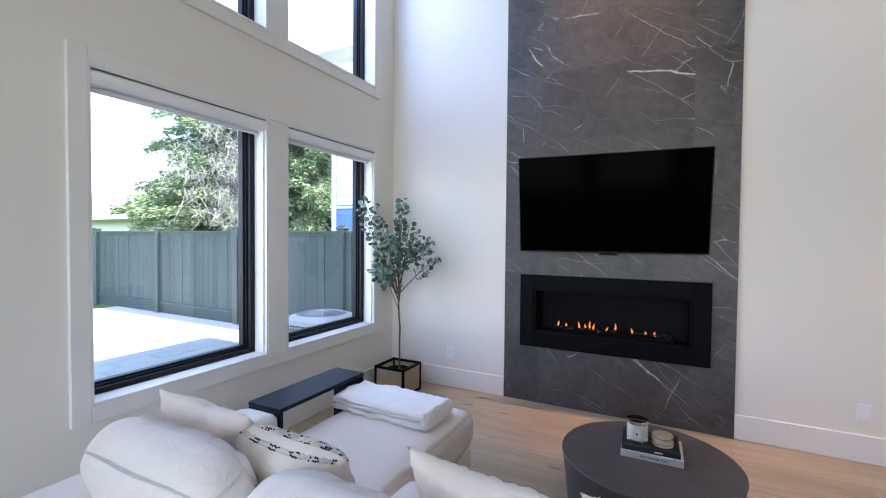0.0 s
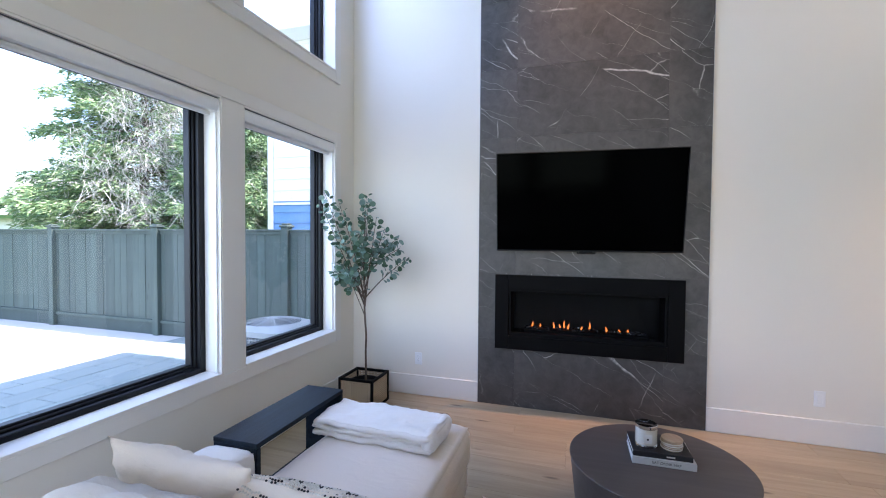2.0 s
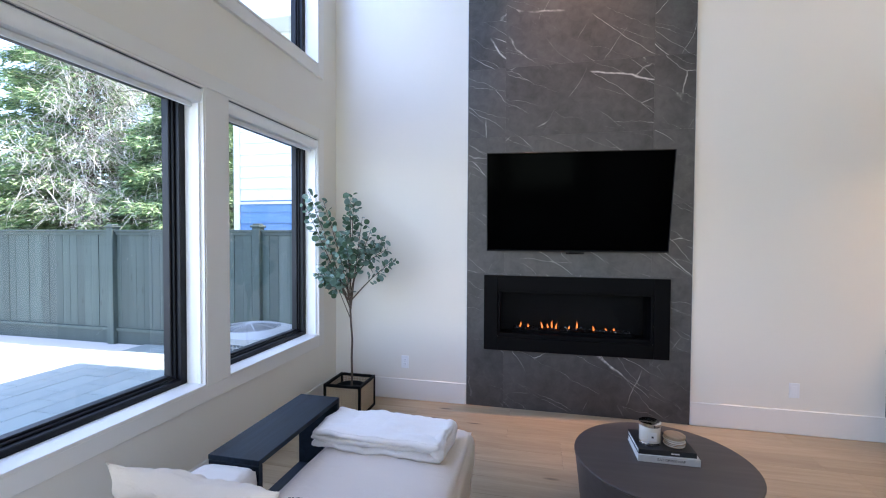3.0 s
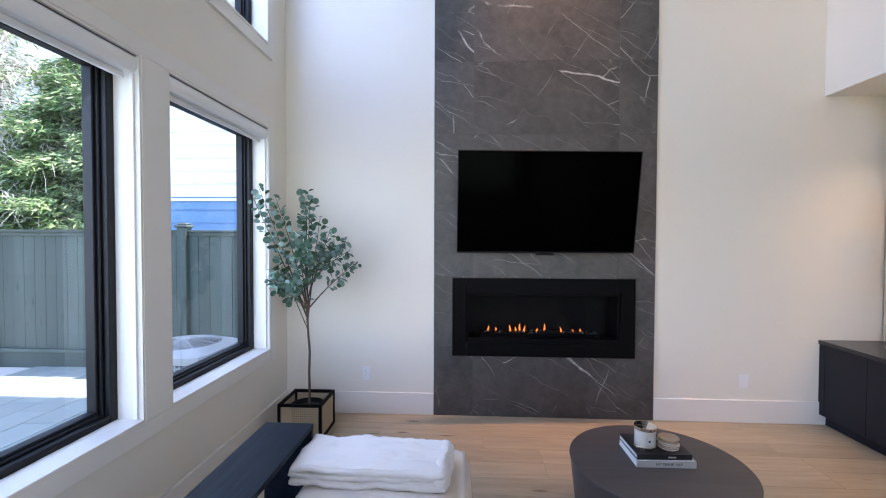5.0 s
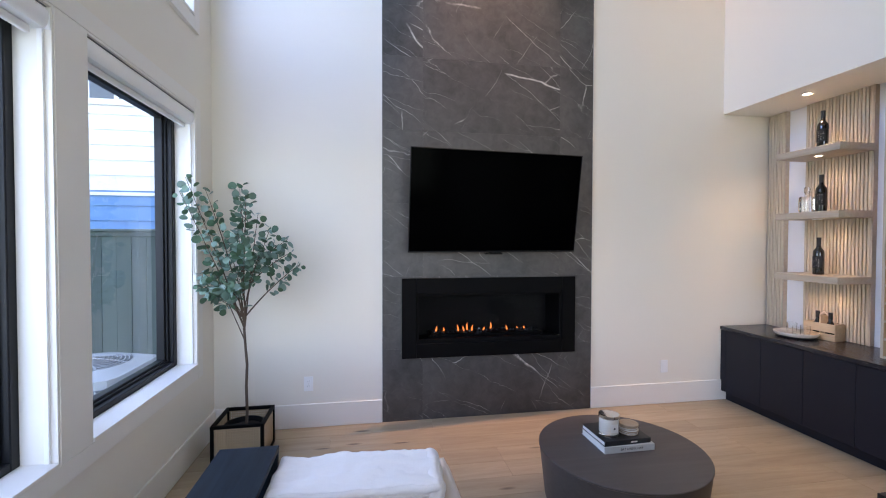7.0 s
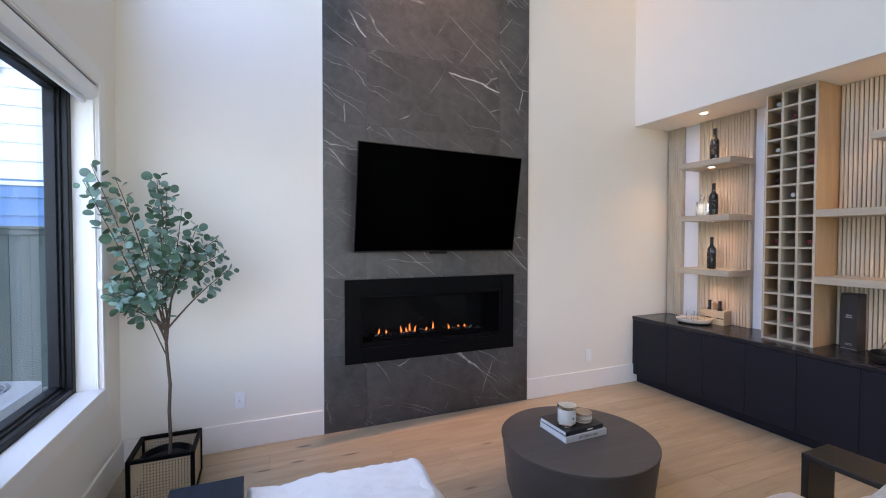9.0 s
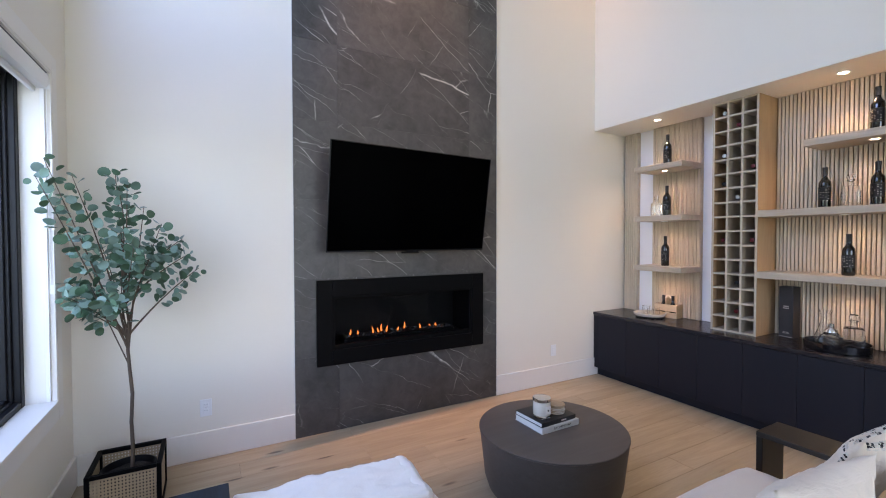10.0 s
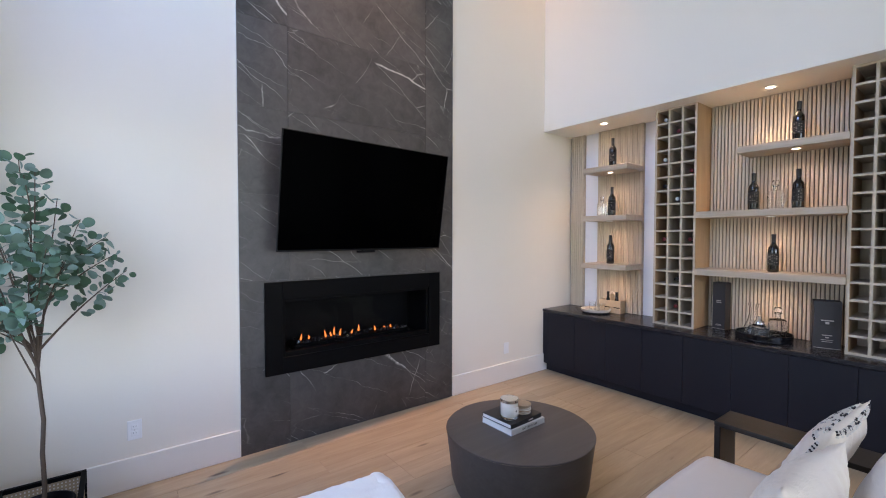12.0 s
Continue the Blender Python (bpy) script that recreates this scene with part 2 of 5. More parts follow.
def make_pane(name, ior=1.45):
    """Thin window glass: clear, with a weak mirror image at grazing angles."""
    s = Nodes(name)
    out = s.t.nodes["Material Output"]
    clear = s.n("ShaderNodeBsdfTransparent")
    clear.inputs[0].default_value = (0.93, 0.96, 0.96, 1)
    gloss = s.n("ShaderNodeBsdfGlossy", Roughness=0.0)
    fres = s.n("ShaderNodeFresnel", IOR=ior)
    mixer = s.t.nodes.new("ShaderNodeMixShader")
    s.link(fres.outputs[0], mixer.inputs[0])
    s.link(clear.outputs[0], mixer.inputs[1])
    s.link(gloss.outputs[0], mixer.inputs[2])
    s.link(mixer.outputs[0], out.inputs["Surface"])
    MATS[name] = s.m
    return s.m


pane_glass = make_pane("pane_glass")
hearth_glass = make_pane("hearth_glass", 1.22)
clear_glass = make_glass("clear_glass", (0.98, 0.99, 0.99))


def make_glow(name, colour, strength, body=(0.8, 0.8, 0.8)):
    s = Nodes(name)
    return s.done(body, 0.5, Emission_Color=(*colour, 1), Emission_Strength=strength)


lamp_glow = make_glow("lamp_glow", (1.0, 0.80, 0.55), LENS)
flame_glow = make_glow("flame_glow", (1.0, 0.25, 0.045), FLAME, (0.02, 0.01, 0.005))


def make_marble():
    """Charcoal porcelain with thin chalky veins, each tile cut from another part of the pattern."""
    s = Nodes("charcoal_marble")
    co = s.shifted(43.0)
    cloud = s.noise(co, 2.2, 6, 0.6, 0.3)
    mottle = s.noise(co, 14.0, 8, 0.72, 0.6)
    base = s.mix(s.ramp(s.math("MULTIPLY_ADD", mottle, 0.5, s.math("MULTIPLY", cloud, 0.5)), [(0.25, (0, 0, 0)), (0.75, (1, 1, 1))]), (0.026, 0.0245, 0.0235), (0.140, 0.133, 0.126))

    base = s.mix(s.math("MULTIPLY", s.rand(), 0.22), base, (0.02, 0.019, 0.018))

    def warp(amount, scale, detail=6.0):
        n = s.n("ShaderNodeTexNoise", Scale=scale, Detail=detail)
        s.link(co, n.inputs["Vector"])
        v = s.t.nodes.new("ShaderNodeVectorMath")
        v.operation = "MULTIPLY_ADD"
        s.link(n.outputs["Color"], v.inputs[0])
        v.inputs[1].default_value = (amount,) * 3
        s.link(co, v.inputs[2])
        return v.outputs[0]

    def lines(turn, scale, width, amount, wscale, mask_scale, lo, hi, stretch):
        v = s.n("ShaderNodeTexVoronoi", Scale=scale, Randomness=1.0)
        v.feature = "DISTANCE_TO_EDGE"
        s.link(s.mapped(s.mapped(warp(amount, wscale), (1, 1, 1), (0, radians(turn), 0)), stretch), v.inputs["Vector"])
        thin = s.ramp(v.outputs["Distance"], [(0.0, 1.0), (width * 0.45, 0.75), (width, 0.0)])
        thin = s.math("MULTIPLY", thin, s.ramp(s.noise(co, 46, 3), [(0.33, 0.40), (0.58, 1.0)]))
        gate = s.ramp(s.noise(co, mask_scale, 3), [(lo, 0.0), (hi, 1.0)])
        return s.math("MULTIPLY", thin, gate)

    main = lines(-36, 0.95, 0.0020, 0.10, 3.0, 1.7, 0.48, 0.58, (0.21, 0.21, 3.0))
    cross = lines(60, 0.9, 0.0019, 0.12, 3.2, 2.0, 0.52, 0.62, (0.32, 0.32, 2.4))
    hair = lines(-25, 2.6, 0.0045, 0.11, 5.0, 2.6, 0.42, 0.60, (0.34, 0.34, 2.2))
    v = s.math("MAXIMUM", s.math("MULTIPLY", main, 0.80), s.math("MAXIMUM", s.math("MULTIPLY", cross, 0.62), s.math("MULTIPLY", hair, 0.60)))
    col = s.mix(v, base, (0.85, 0.83, 0.80))
    r = s.math("MULTIPLY_ADD", mottle, 0.14, 0.36)
    return s.done(col, r, s.bump(mottle, 0.05, 0.001))


marble = make_marble()
grout = plain("dark_grout", (0.11, 0.10, 0.095), 0.9)


def make_leaf(name, a, b):
    s = Nodes(name)
    f = s.noise(s.shifted(4), 14, 3)
    col = s.mix(f, a, b)
    col = s.mix(s.ramp(s.rand(), [(0.35, 0.0), (1.0, 1.0)]), col, (b[0] * 2.6, b[1] * 2.0, b[2] * 2.9))
    return s.done(col, 0.5, s.bump(f, 0.2, 0.001))


leaf_green = make_leaf("eucalyptus_leaf", (0.028, 0.085, 0.038), (0.095, 0.185, 0.115))


def make_needles():
    s = Nodes("conifer_needles")
    r = s.n("ShaderNodeNewGeometry").outputs["Random Per Island"]
    col = s.ramp(r, [(0.0, (0.045, 0.105, 0.045)), (0.5, (0.130, 0.230, 0.085)), (1.0, (0.33, 0.42, 0.20))])
    return s.done(col, 0.7)


needles = make_needles()

# ---- building blocks ----


def box(bm, x0, x1, y0, y1, z0, z1, bevel=0.0, seg=1):
    """An axis-aligned block, its edges rounded by bevel."""
    made = bmesh.ops.create_cube(bm, size=1.0)
    vs = made["verts"]
    bmesh.ops.scale(bm, vec=(x1 - x0, y1 - y0, z1 - z0), verts=vs)
    bmesh.ops.translate(bm, vec=((x0 + x1) / 2, (y0 + y1) / 2, (z0 + z1) / 2), verts=vs)
    if bevel:
        es = list({e for v in vs for e in v.link_edges})
        bmesh.ops.bevel(bm, geom=es, offset=bevel, segments=seg, affect="EDGES", profile=0.5, clamp_overlap=True)
    return bm


def boxed(*a, **k):
    return box(bmesh.new(), *a, **k)


def sheet(*corners):
    """One flat pane."""
    bm = bmesh.new()
    bm.faces.new([bm.verts.new(c) for c in corners])
    return bm


def turned(profile, seg=32, centre=(0, 0)):
    """A body of revolution round z from (radius, z) pairs."""
    bm = bmesh.new()
    rings = []
    for r, z in profile:
        if r < 1e-5:
            rings.append([bm.verts.new((centre[0], centre[1], z))])
        else:
            rings.append([bm.verts.new((centre[0] + r * math.cos(a), centre[1] + r * math.sin(a), z)) for a in (math.tau * i / seg for i in range(seg))])
    for a, b in zip(rings, rings[1:]):
        for i in range(seg):
            j = (i + 1) % seg
            f = [a[i % len(a)], a[j % len(a)], b[j % len(b)], b[i % len(b)]]
            f = list(dict.fromkeys(f))
            if len(f) > 2:
                bm.faces.new(f)
    bmesh.ops.recalc_face_normals(bm, faces=bm.faces)
    return bm


def tube(points, radius, seg=8, taper=None):
    """A round rod along points; taper gives the end radius."""
    bm = bmesh.new()
    pts = [Vector(p) for p in points]
    rings = []
    for i, p in enumerate(pts):
        d = (pts[min(i + 1, len(pts) - 1)] - pts[max(i - 1, 0)]).normalized()
        side = d.cross(Vector((0.13, 0.31, 0.94)))
        if side.length < 1e-3:
            side = d.cross(Vector((1, 0, 0)))
        side.normalize()
        up = side.cross(d)
        r = radius if taper is None else radius + (taper - radius) * i / (len(pts) - 1)
        rings.append([bm.verts.new(p + r * (math.cos(a) * side + math.sin(a) * up)) for a in (math.tau * k / seg for k in range(seg))])
    for a, b in zip(rings, rings[1:]):
        for k in range(seg):
            bm.faces.new((a[k], a[(k + 1) % seg], b[(k + 1) % seg], b[k]))
    bm.faces.new(rings[0][::-1])
    bm.faces.new(rings[-1])
    bmesh.ops.recalc_face_normals(bm, faces=bm.faces)
    return bm


def soft_box(sx, sy, sz, r, n=18, bulge=0.0, crumple=0.0, scale=7.0, seed=0, sag=0.0):
    """An upholstered block: rounded edges, bulging faces, shallow creases. Base at z 0."""
    bm = bmesh.new()
    bmesh.ops.create_cube(bm, size=2.0)
    bmesh.ops.subdivide_edges(bm, edges=bm.edges[:], cuts=n, use_grid_fill=True)
    h = Vector((sx / 2, sy / 2, sz / 2))
    r = min(r, *(0.98 * c for c in h))
    off = Vector((seed * 3.7, seed * 1.9, seed * 2.3))
    for v in bm.verts:
        p = Vector((v.co.x * h.x, v.co.y * h.y, v.co.z * h.z))
        inner = Vector([max(-c + r, min(c - r, q)) for q, c in zip(p, h)])
        d = p - inner
        q = inner + (d.normalized() * r if d.length > 1e-9 else d)
        if d.length < 1e-9:
            q = p
        u = Vector((v.co.x, v.co.y, v.co.z))
        nrm = Vector([c if abs(c) > 0.999 else 0.0 for c in u])
        if nrm.length > 0:
            free = 1.0
            for c in u:
                if abs(c) <= 0.999:
                    free *= 1 - c * c
            q += nrm.normalized() * bulge * free ** 0.7
        if crumple:
            w = noise.fractal((q + off) * scale, 0.9, 2.1, 4)
            dirn = (q * 1.0).normalized()
            q += dirn * w * crumple
        if sag and u.z > 0.5:
            q.z -= sag * (1 - u.x * u.x) * (1 - u.y * u.y)
        v.co = q + Vector((0, 0, sz / 2))
    for f in bm.faces:
        f.smooth = True
    return bm


def pillow_mesh(w, h, t, n=26, seed=0, pinch=0.10, crumple=0.012, full=3.0):
    """A stuffed square cushion standing in the xz plane, base at z 0, pinched corners, gathered seam."""
    bm = bmesh.new()
    off = Vector((seed * 5.1, seed * 2.7, seed * 8.3))
    grid = {}
    for side in (-1, 1):
        for i in range(n + 1):
            for j in range(n + 1):
                if side == 1 and (i in (0, n) or j in (0, n)):
                    grid[side, i, j] = grid[-1, i, j]
                    continue
                u, v = 2 * i / n - 1, 2 * j / n - 1
                fall = (max(0.0, 1 - abs(u) ** full) ** 0.62) * (max(0.0, 1 - abs(v) ** full) ** 0.62)
                x = u * w / 2 * (1 - pinch * (1 - u * u) * 0.0 - pinch * (1 - abs(v) ** 1.5) * abs(u) ** 2 * 0.9)
                z = v * h / 2 * (1 - pinch * (1 - abs(u) ** 1.5) * abs(v) ** 2 * 0.9)
                edge = max(abs(u), abs(v)) ** 3
                wr = noise.fractal(Vector((x, 0, z)) * 11 + off + Vector((0, side, 0)), 0.8, 2.0, 3)
                q = u if abs(v) > abs(u) else v
                gather = (math.sin(q * 31 + seed + 2.5 * noise.noise(Vector((q * 4, seed, side)))) + 0.6 * math.sin(q * 53 + 2 * seed)) * edge * (1 - edge)
                y = side * (t / 2 * fall) + side * crumple * wr * (0.25 + edge) * min(1, fall * 3) + side * gather * crumple * 1.3
                grid[side, i, j] = bm.verts.new((x, y, z + h / 2))
    for side in (-1, 1):
        for i in range(n):
            for j in range(n):
                q = [grid[side, i, j], grid[side, i + 1, j], grid[side, i + 1, j + 1], grid[side, i, j + 1]]
                f = bm.faces.new(q if side == -1 else q[::-1])
                f.smooth = True
    return bm


def part(name, bm, material, parent=None, label="", smooth=None):
    """Links a bmesh as one mesh object under a thing or a part."""
    me = bpy.data.meshes.new(name)
    if smooth is not None:
        lim = radians(smooth)
        for f in bm.faces:
            f.smooth = True
        for e in bm.edges:
            if len(e.link_faces) == 2 and e.calc_face_angle(0) > lim:
                e.smooth = False
    bm.to_mesh(me)
    bm.free()
    me.materials.append(material)
    ob = new(name, me)
    if parent is not None:
        ob.parent = parent
    if label:
        ob["label"] = label
    return ob


def again(ob, name, parent, m):
    """Another part on the same mesh."""
    o = new(name, ob.data)
    o.parent = parent
    o.matrix_basis = m
    return o


def thing(name, label, category, at=(0, 0, 0), group="", turn=0.0, kind="", tilt=(0, 0)):
    ob = new(name)
    ob.empty_display_size = 0.1
    ob.matrix_basis = pose(*at, tilt[0], tilt[1], turn)
    return tagged(ob, label, category, group, kind)


def struct(name, bm, material, label="", category="", smooth=None):
    return tagged(part(name, bm, material, smooth=smooth), label, category, kind="structure")

# ---- the large structure ----
# floor boards lie on a dark base so that the joints show
floor = struct("floor", boxed(WX - 0.05, NX + 0.1, REAR, 0.1, -0.10, -0.006), floor_gap, "light brown wide-plank oak floor", "floor")
struct("ceiling", boxed(WX - WT, NX + 0.3, REAR - 0.2, 0.45, TOP, TOP + 0.2), ceiling_paint, "plain white painted ceiling", "ceiling")
# unseen slab, reaching past the walls to put the shadow edge on the patio
struct("roof", boxed(-1.62, 6.0, REAR - 0.6, 1.55, TOP + 0.2, TOP + 0.32), shingle, "unseen flat roof slab with its overhang sized to shade the patio", "roof")

# fireplace wall, with the hole of the firebox
HX0, HX1, HZ0, HZ1 = 0.23, 1.63, 0.585, 1.140
bm = bmesh.new()
box(bm, WX - WT, HX0, 0.012, 0.40, -0.1, TOP)
box(bm, HX1, NX + 0.3, 0.012, 0.40, -0.1, TOP)
box(bm, HX0, HX1, 0.012, 0.40, -0.1, HZ0)
box(bm, HX0, HX1, 0.012, 0.40, HZ1, TOP)
struct("wall_fireplace", bm, wall_paint, "tall white painted wall behind the fireplace", "wall")

# window wall with two lower and two upper openings
W1 = (-2.786, -1.676)
W2 = (-1.492, -0.352)
LO = (0.632, 2.390)
UP = (3.024, 4.75)
bm = bmesh.new()
xa, xb = WX - WT, WX
box(bm, xa, xb, REAR, W1[0], -0.1, TOP)
box(bm, xa, xb, W1[1], W2[0], -0.1, TOP)
box(bm, xa, xb, W2[1], 0.012, -0.1, TOP)
for y0, y1 in (W1, W2):
    box(bm, xa, xb, y0, y1, -0.1, LO[0])
    box(bm, xa, xb, y0, y1, LO[1], UP[0])
    box(bm, xa, xb, y0, y1, UP[1], TOP)
struct("wall_window", bm, wall_paint, "white painted wall with tall windows", "wall")

# bar wall: soffit block above, back of the niche, plain wall past the niche
struct("wall_bar_upper", boxed(BX, NX + 0.3, REAR, 0.012, NZ, TOP), wall_paint, "white painted wall above the bar niche", "wall")
# niche back: cooler, brighter white than wall_paint, with daylight put into the colour
struct("wall_bar_back", boxed(NX, NX + 0.3, BAR_END, 0.012, -0.1, NZ), plain("niche_daylit_paint", (0.84, 0.85, 0.87), 0.45, vary=0.02, grain=120, bump=0.03), "white painted back wall of the bar niche", "wall")
struct("wall_bar_end", boxed(BX, NX + 0.3, REAR, BAR_END, -0.1, NZ), wall_paint, "plain white wall past the bar", "wall")
# rear wall with two tall windows
bm = bmesh.new()
box(bm, WX - WT, -0.9, REAR - 0.2, REAR, -0.1, TOP)
box(bm, 0.7, 1.1, REAR - 0.2, REAR, -0.1, TOP)
box(bm, 2.7, NX + 0.3, REAR - 0.2, REAR, -0.1, TOP)
for x0, x1 in ((-0.9, 0.7), (1.1, 2.7)):
    box(bm, x0, x1, REAR - 0.2, REAR, -0.1, 0.5)
    box(bm, x0, x1, REAR - 0.2, REAR, 3.3, TOP)
struct("wall_rear", bm, wall_paint, "plain white rear wall", "wall")

# baseboards
BBH, BBT = 0.190, 0.016


def board_profile(x0, x1, y0, y1):
    return boxed(x0, x1, y0, y1, 0.0, BBH, 0.004, 1)


struct("baseboard_1", board_profile(WX + BBT, -0.003, 0.012 - BBT, 0.012), trim_paint, "tall flat white baseboard", "baseboard")
struct("baseboard_2", board_profile(1.853, BX + 0.06, 0.012 - BBT, 0.012), trim_paint, "tall flat white baseboard", "baseboard")
struct("baseboard_3", board_profile(WX, WX + BBT, REAR, 0.012), trim_paint, "tall flat white baseboard", "baseboard")

# window trim: continuous casing round each pair
CF = -1.270


def casing(z0, z1, bottom, head, tag):
    strips = [
        ("left", W1[0] - 0.085, W1[0], z0 - bottom, z1 + head),
        ("mid", W1[1], W2[0], z0, z1),
        ("right", W2[1], W2[1] + 0.082, z0 - bottom, z1 + head),
        ("head", W1[0], W2[1], z1, z1 + head),
        ("apron", W1[0], W2[1], z0 - bottom, z0),
    ]
    holder = tagged(new("trim_" + tag), "flat white window casing boards", "trim", kind="structure")
    for nm, y0, y1, a, b in strips:
        part("casing_board", boxed(WX - 0.002, CF, y0 + 0.0006, y1 - 0.0006, a + 0.0006, b - 0.0006, 0.002, 1), trim_paint, holder)
    return holder


casing(*LO, 0.088, 0.09, "lower")
casing(*UP, 0.088, 0.09, "upper")


def window_unit(tag, y0, y1, z0, z1):
    """Black-framed fixed window set deep in white jambs."""
    w = thing("window_" + tag, "black-framed fixed window in a white jamb", "window", kind="structure")
    t = 0.012
    part("jamb", boxed(-1.402, CF - 0.002, y0, y0 + t, z0, z1, 0.001), trim_paint, w, "white jamb")
    part("jamb", boxed(-1.402, CF - 0.002, y1 - t, y1, z0, z1, 0.001), trim_paint, w, "white jamb")
    part("jamb", boxed(-1.402, CF - 0.002, y0 + t, y1 - t, z1 - t, z1, 0.001), trim_paint, w, "white jamb")
    part("window_sill", boxed(-1.402, CF + 0.004, y0 + t, y1 - t, z0, z0 + 0.018, 0.003, 2), trim_paint, w, "white sill board")
    f = part("window_frame", bmesh.new(), black_frame, w, "black window frame")
    fb = bmesh.new()
    a, b, c, d = y0 + 0.002, y1 - 0.002, z0 + 0.002, z1 - 0.002
    for s, x0, x1 in ((0.048, -1.512, -1.403), (0.062, -1.505, -1.432), (0.076, -1.500, -1.448)):
        box(fb, x0, x1, a, a + s, c, d, 0.004)
        box(fb, x0, x1, b - s, b, c, d, 0.004)
        box(fb, x0, x1, a + s, b - s, c, c + s * 0.95, 0.004)
        box(fb, x0, x1, a + s, b - s, d - s, d, 0.004)
    fb.to_mesh(f.data)
    fb.free()
    g = part("pane", sheet((-1.470, a + 0.07, c + 0.066), (-1.470, b - 0.07, c + 0.066), (-1.470, b - 0.07, d - 0.07), (-1.470, a + 0.07, d - 0.07)), pane_glass, w, "clear glass pane")
    g.visible_shadow = False
    return w


window_unit("1", *W1, *LO)
window_unit("2", *W2, *LO)
window_unit("3", *W1, *UP)
window_unit("4", *W2, *UP)


def roller_blind(y0, y1, z1, chain):
    b = thing("roller_blind", "raised white roller blind in a cassette under the window head", "blind", (CF - 0.014, (y0 + y1) / 2, z1), "roller blinds")
    L = (y1 - y0) / 2 - 0.016
    prof = [(-0.072, -0.018), (-0.005, -0.018), (0.004, -0.026), (0.008, -0.05), (0.004, -0.078), (-0.008, -0.094), (-0.072, -0.096)]
    bm = bmesh.new()
    ends = [[bm.verts.new((x, s * L, z)) for x, z in prof] for s in (-1, 1)]
    for i in range(len(prof)):
        j = (i + 1) % len(prof)
        bm.faces.new((ends[0][i], ends[0][j], ends[1][j], ends[1][i]))
    bm.faces.new(ends[0])
    bm.faces.new(ends[1][::-1])
    bmesh.ops.recalc_face_normals(bm, faces=bm.faces)
    part("cassette", bm, white_plastic, b, smooth=35)
    part("end_cap", boxed(-0.074, 0.010, -L - 0.003, -L, -0.098, -0.016, 0.004), white_plastic, b)
    part("end_cap", boxed(-0.074, 0.010, L, L + 0.003, -0.098, -0.016, 0.004), white_plastic, b)
    # strip filling the gap over the cassette, the gap's shade put into its colour
    part("rail", boxed(-0.005, 0.0, -L, L, -0.0165, -0.0125, 0.0008), ac_dark, b, "thin rail coloured dark for the shaded gap above the cassette")
    part("fabric_roll", boxed(-0.060, -0.040, -L + 0.02, L - 0.02, -0.125, -0.096, 0.006, 2), blind_fabric, b, "pale rolled fabric")
    for s in (-1, 1):
        a, q = sorted((s * (L + 0.0035), s * (L - 0.008)))
        part("side_guide", boxed(-0.030, -0.012, a, q, -(z1 - LO[0]) + 0.020, -0.099, 0.001), white_plastic, b, "thin white side guide")
    if chain:
        cy = L - 0.004
        pts = [(0.012, cy, -0.09), (0.013, cy + 0.001, -0.6), (0.012, cy + 0.002, -1.12), (0.004, cy, -1.15), (-0.004, cy + 0.001, -1.12), (-0.004, cy, -0.6), (-0.003, cy, -0.09)]
        part("bead_chain", tube(pts, 0.0018, 6), white_plastic, b, "white bead chain")
        part("chain_holder", boxed(-0.008, 0.016, cy - 0.003, cy + 0.006, -1.17, -1.12, 0.003), white_plastic, b)


roller_blind(*W1, LO[1], False)
roller_blind(*W2, LO[1], True)

# fireplace surround of large porcelain tiles
surround = thing("wall_tiles", "charcoal marble-look porcelain tiles with white veins up the chimney wall", "tiles", kind="structure")
part("grout_bed", bmesh.new(), grout, surround, "dark grout")
XS = (0.0, 0.335, 1.540, 1.85)
TH = 0.6025
G = 0.0012


def cut(x0, x1, z0, z1):
    """A tile's rectangle less the firebox hole, as rectangles."""
    if x1 <= HX0 or x0 >= HX1 or z1 <= HZ0 or z0 >= HZ1:
        return [(x0, x1, z0, z1)]
    out = []
    if z0 < HZ0:
        out.append((x0, x1, z0, HZ0))
    if z1 > HZ1:
        out.append((x0, x1, HZ1, z1))
    a, b = max(z0, HZ0), min(z1, HZ1)
    if x0 < HX0:
        out.append((x0, HX0, a, b))
    if x1 > HX1:
        out.append((HX1, x1, a, b))
    return out


row = 0
while row * TH < TOP:
    for x0, x1 in zip(XS, XS[1:]):
        bm = bmesh.new()
        z0, z1 = row * TH + G, min((row + 1) * TH - G, TOP)
        for a, b, c, d in cut(x0 + G, x1 - G, z0, z1):
            box(bm, a, b, 0.0, 0.0115, c, d)
        part("tile", bm, marble, surround)
    row += 1
gb = bmesh.new()
for a, b, c, d in cut(0.001, 1.849, 0.0, TOP):
    box(gb, a, b, 0.003, 0.0118, c, d)
for ob in surround.children:
    if ob.name.startswith("grout"):
        gb.to_mesh(ob.data)
gb.free()
# thin metal edge strips
for nm, x in (("1", -0.003), ("2", 1.8503)):
    struct("trim_edge_" + nm, boxed(x, x + 0.0027, -0.001, 0.0118, 0.0, TOP), edge_metal, "thin satin metal tile edge strip", "trim")

# ---- gas fireplace ----


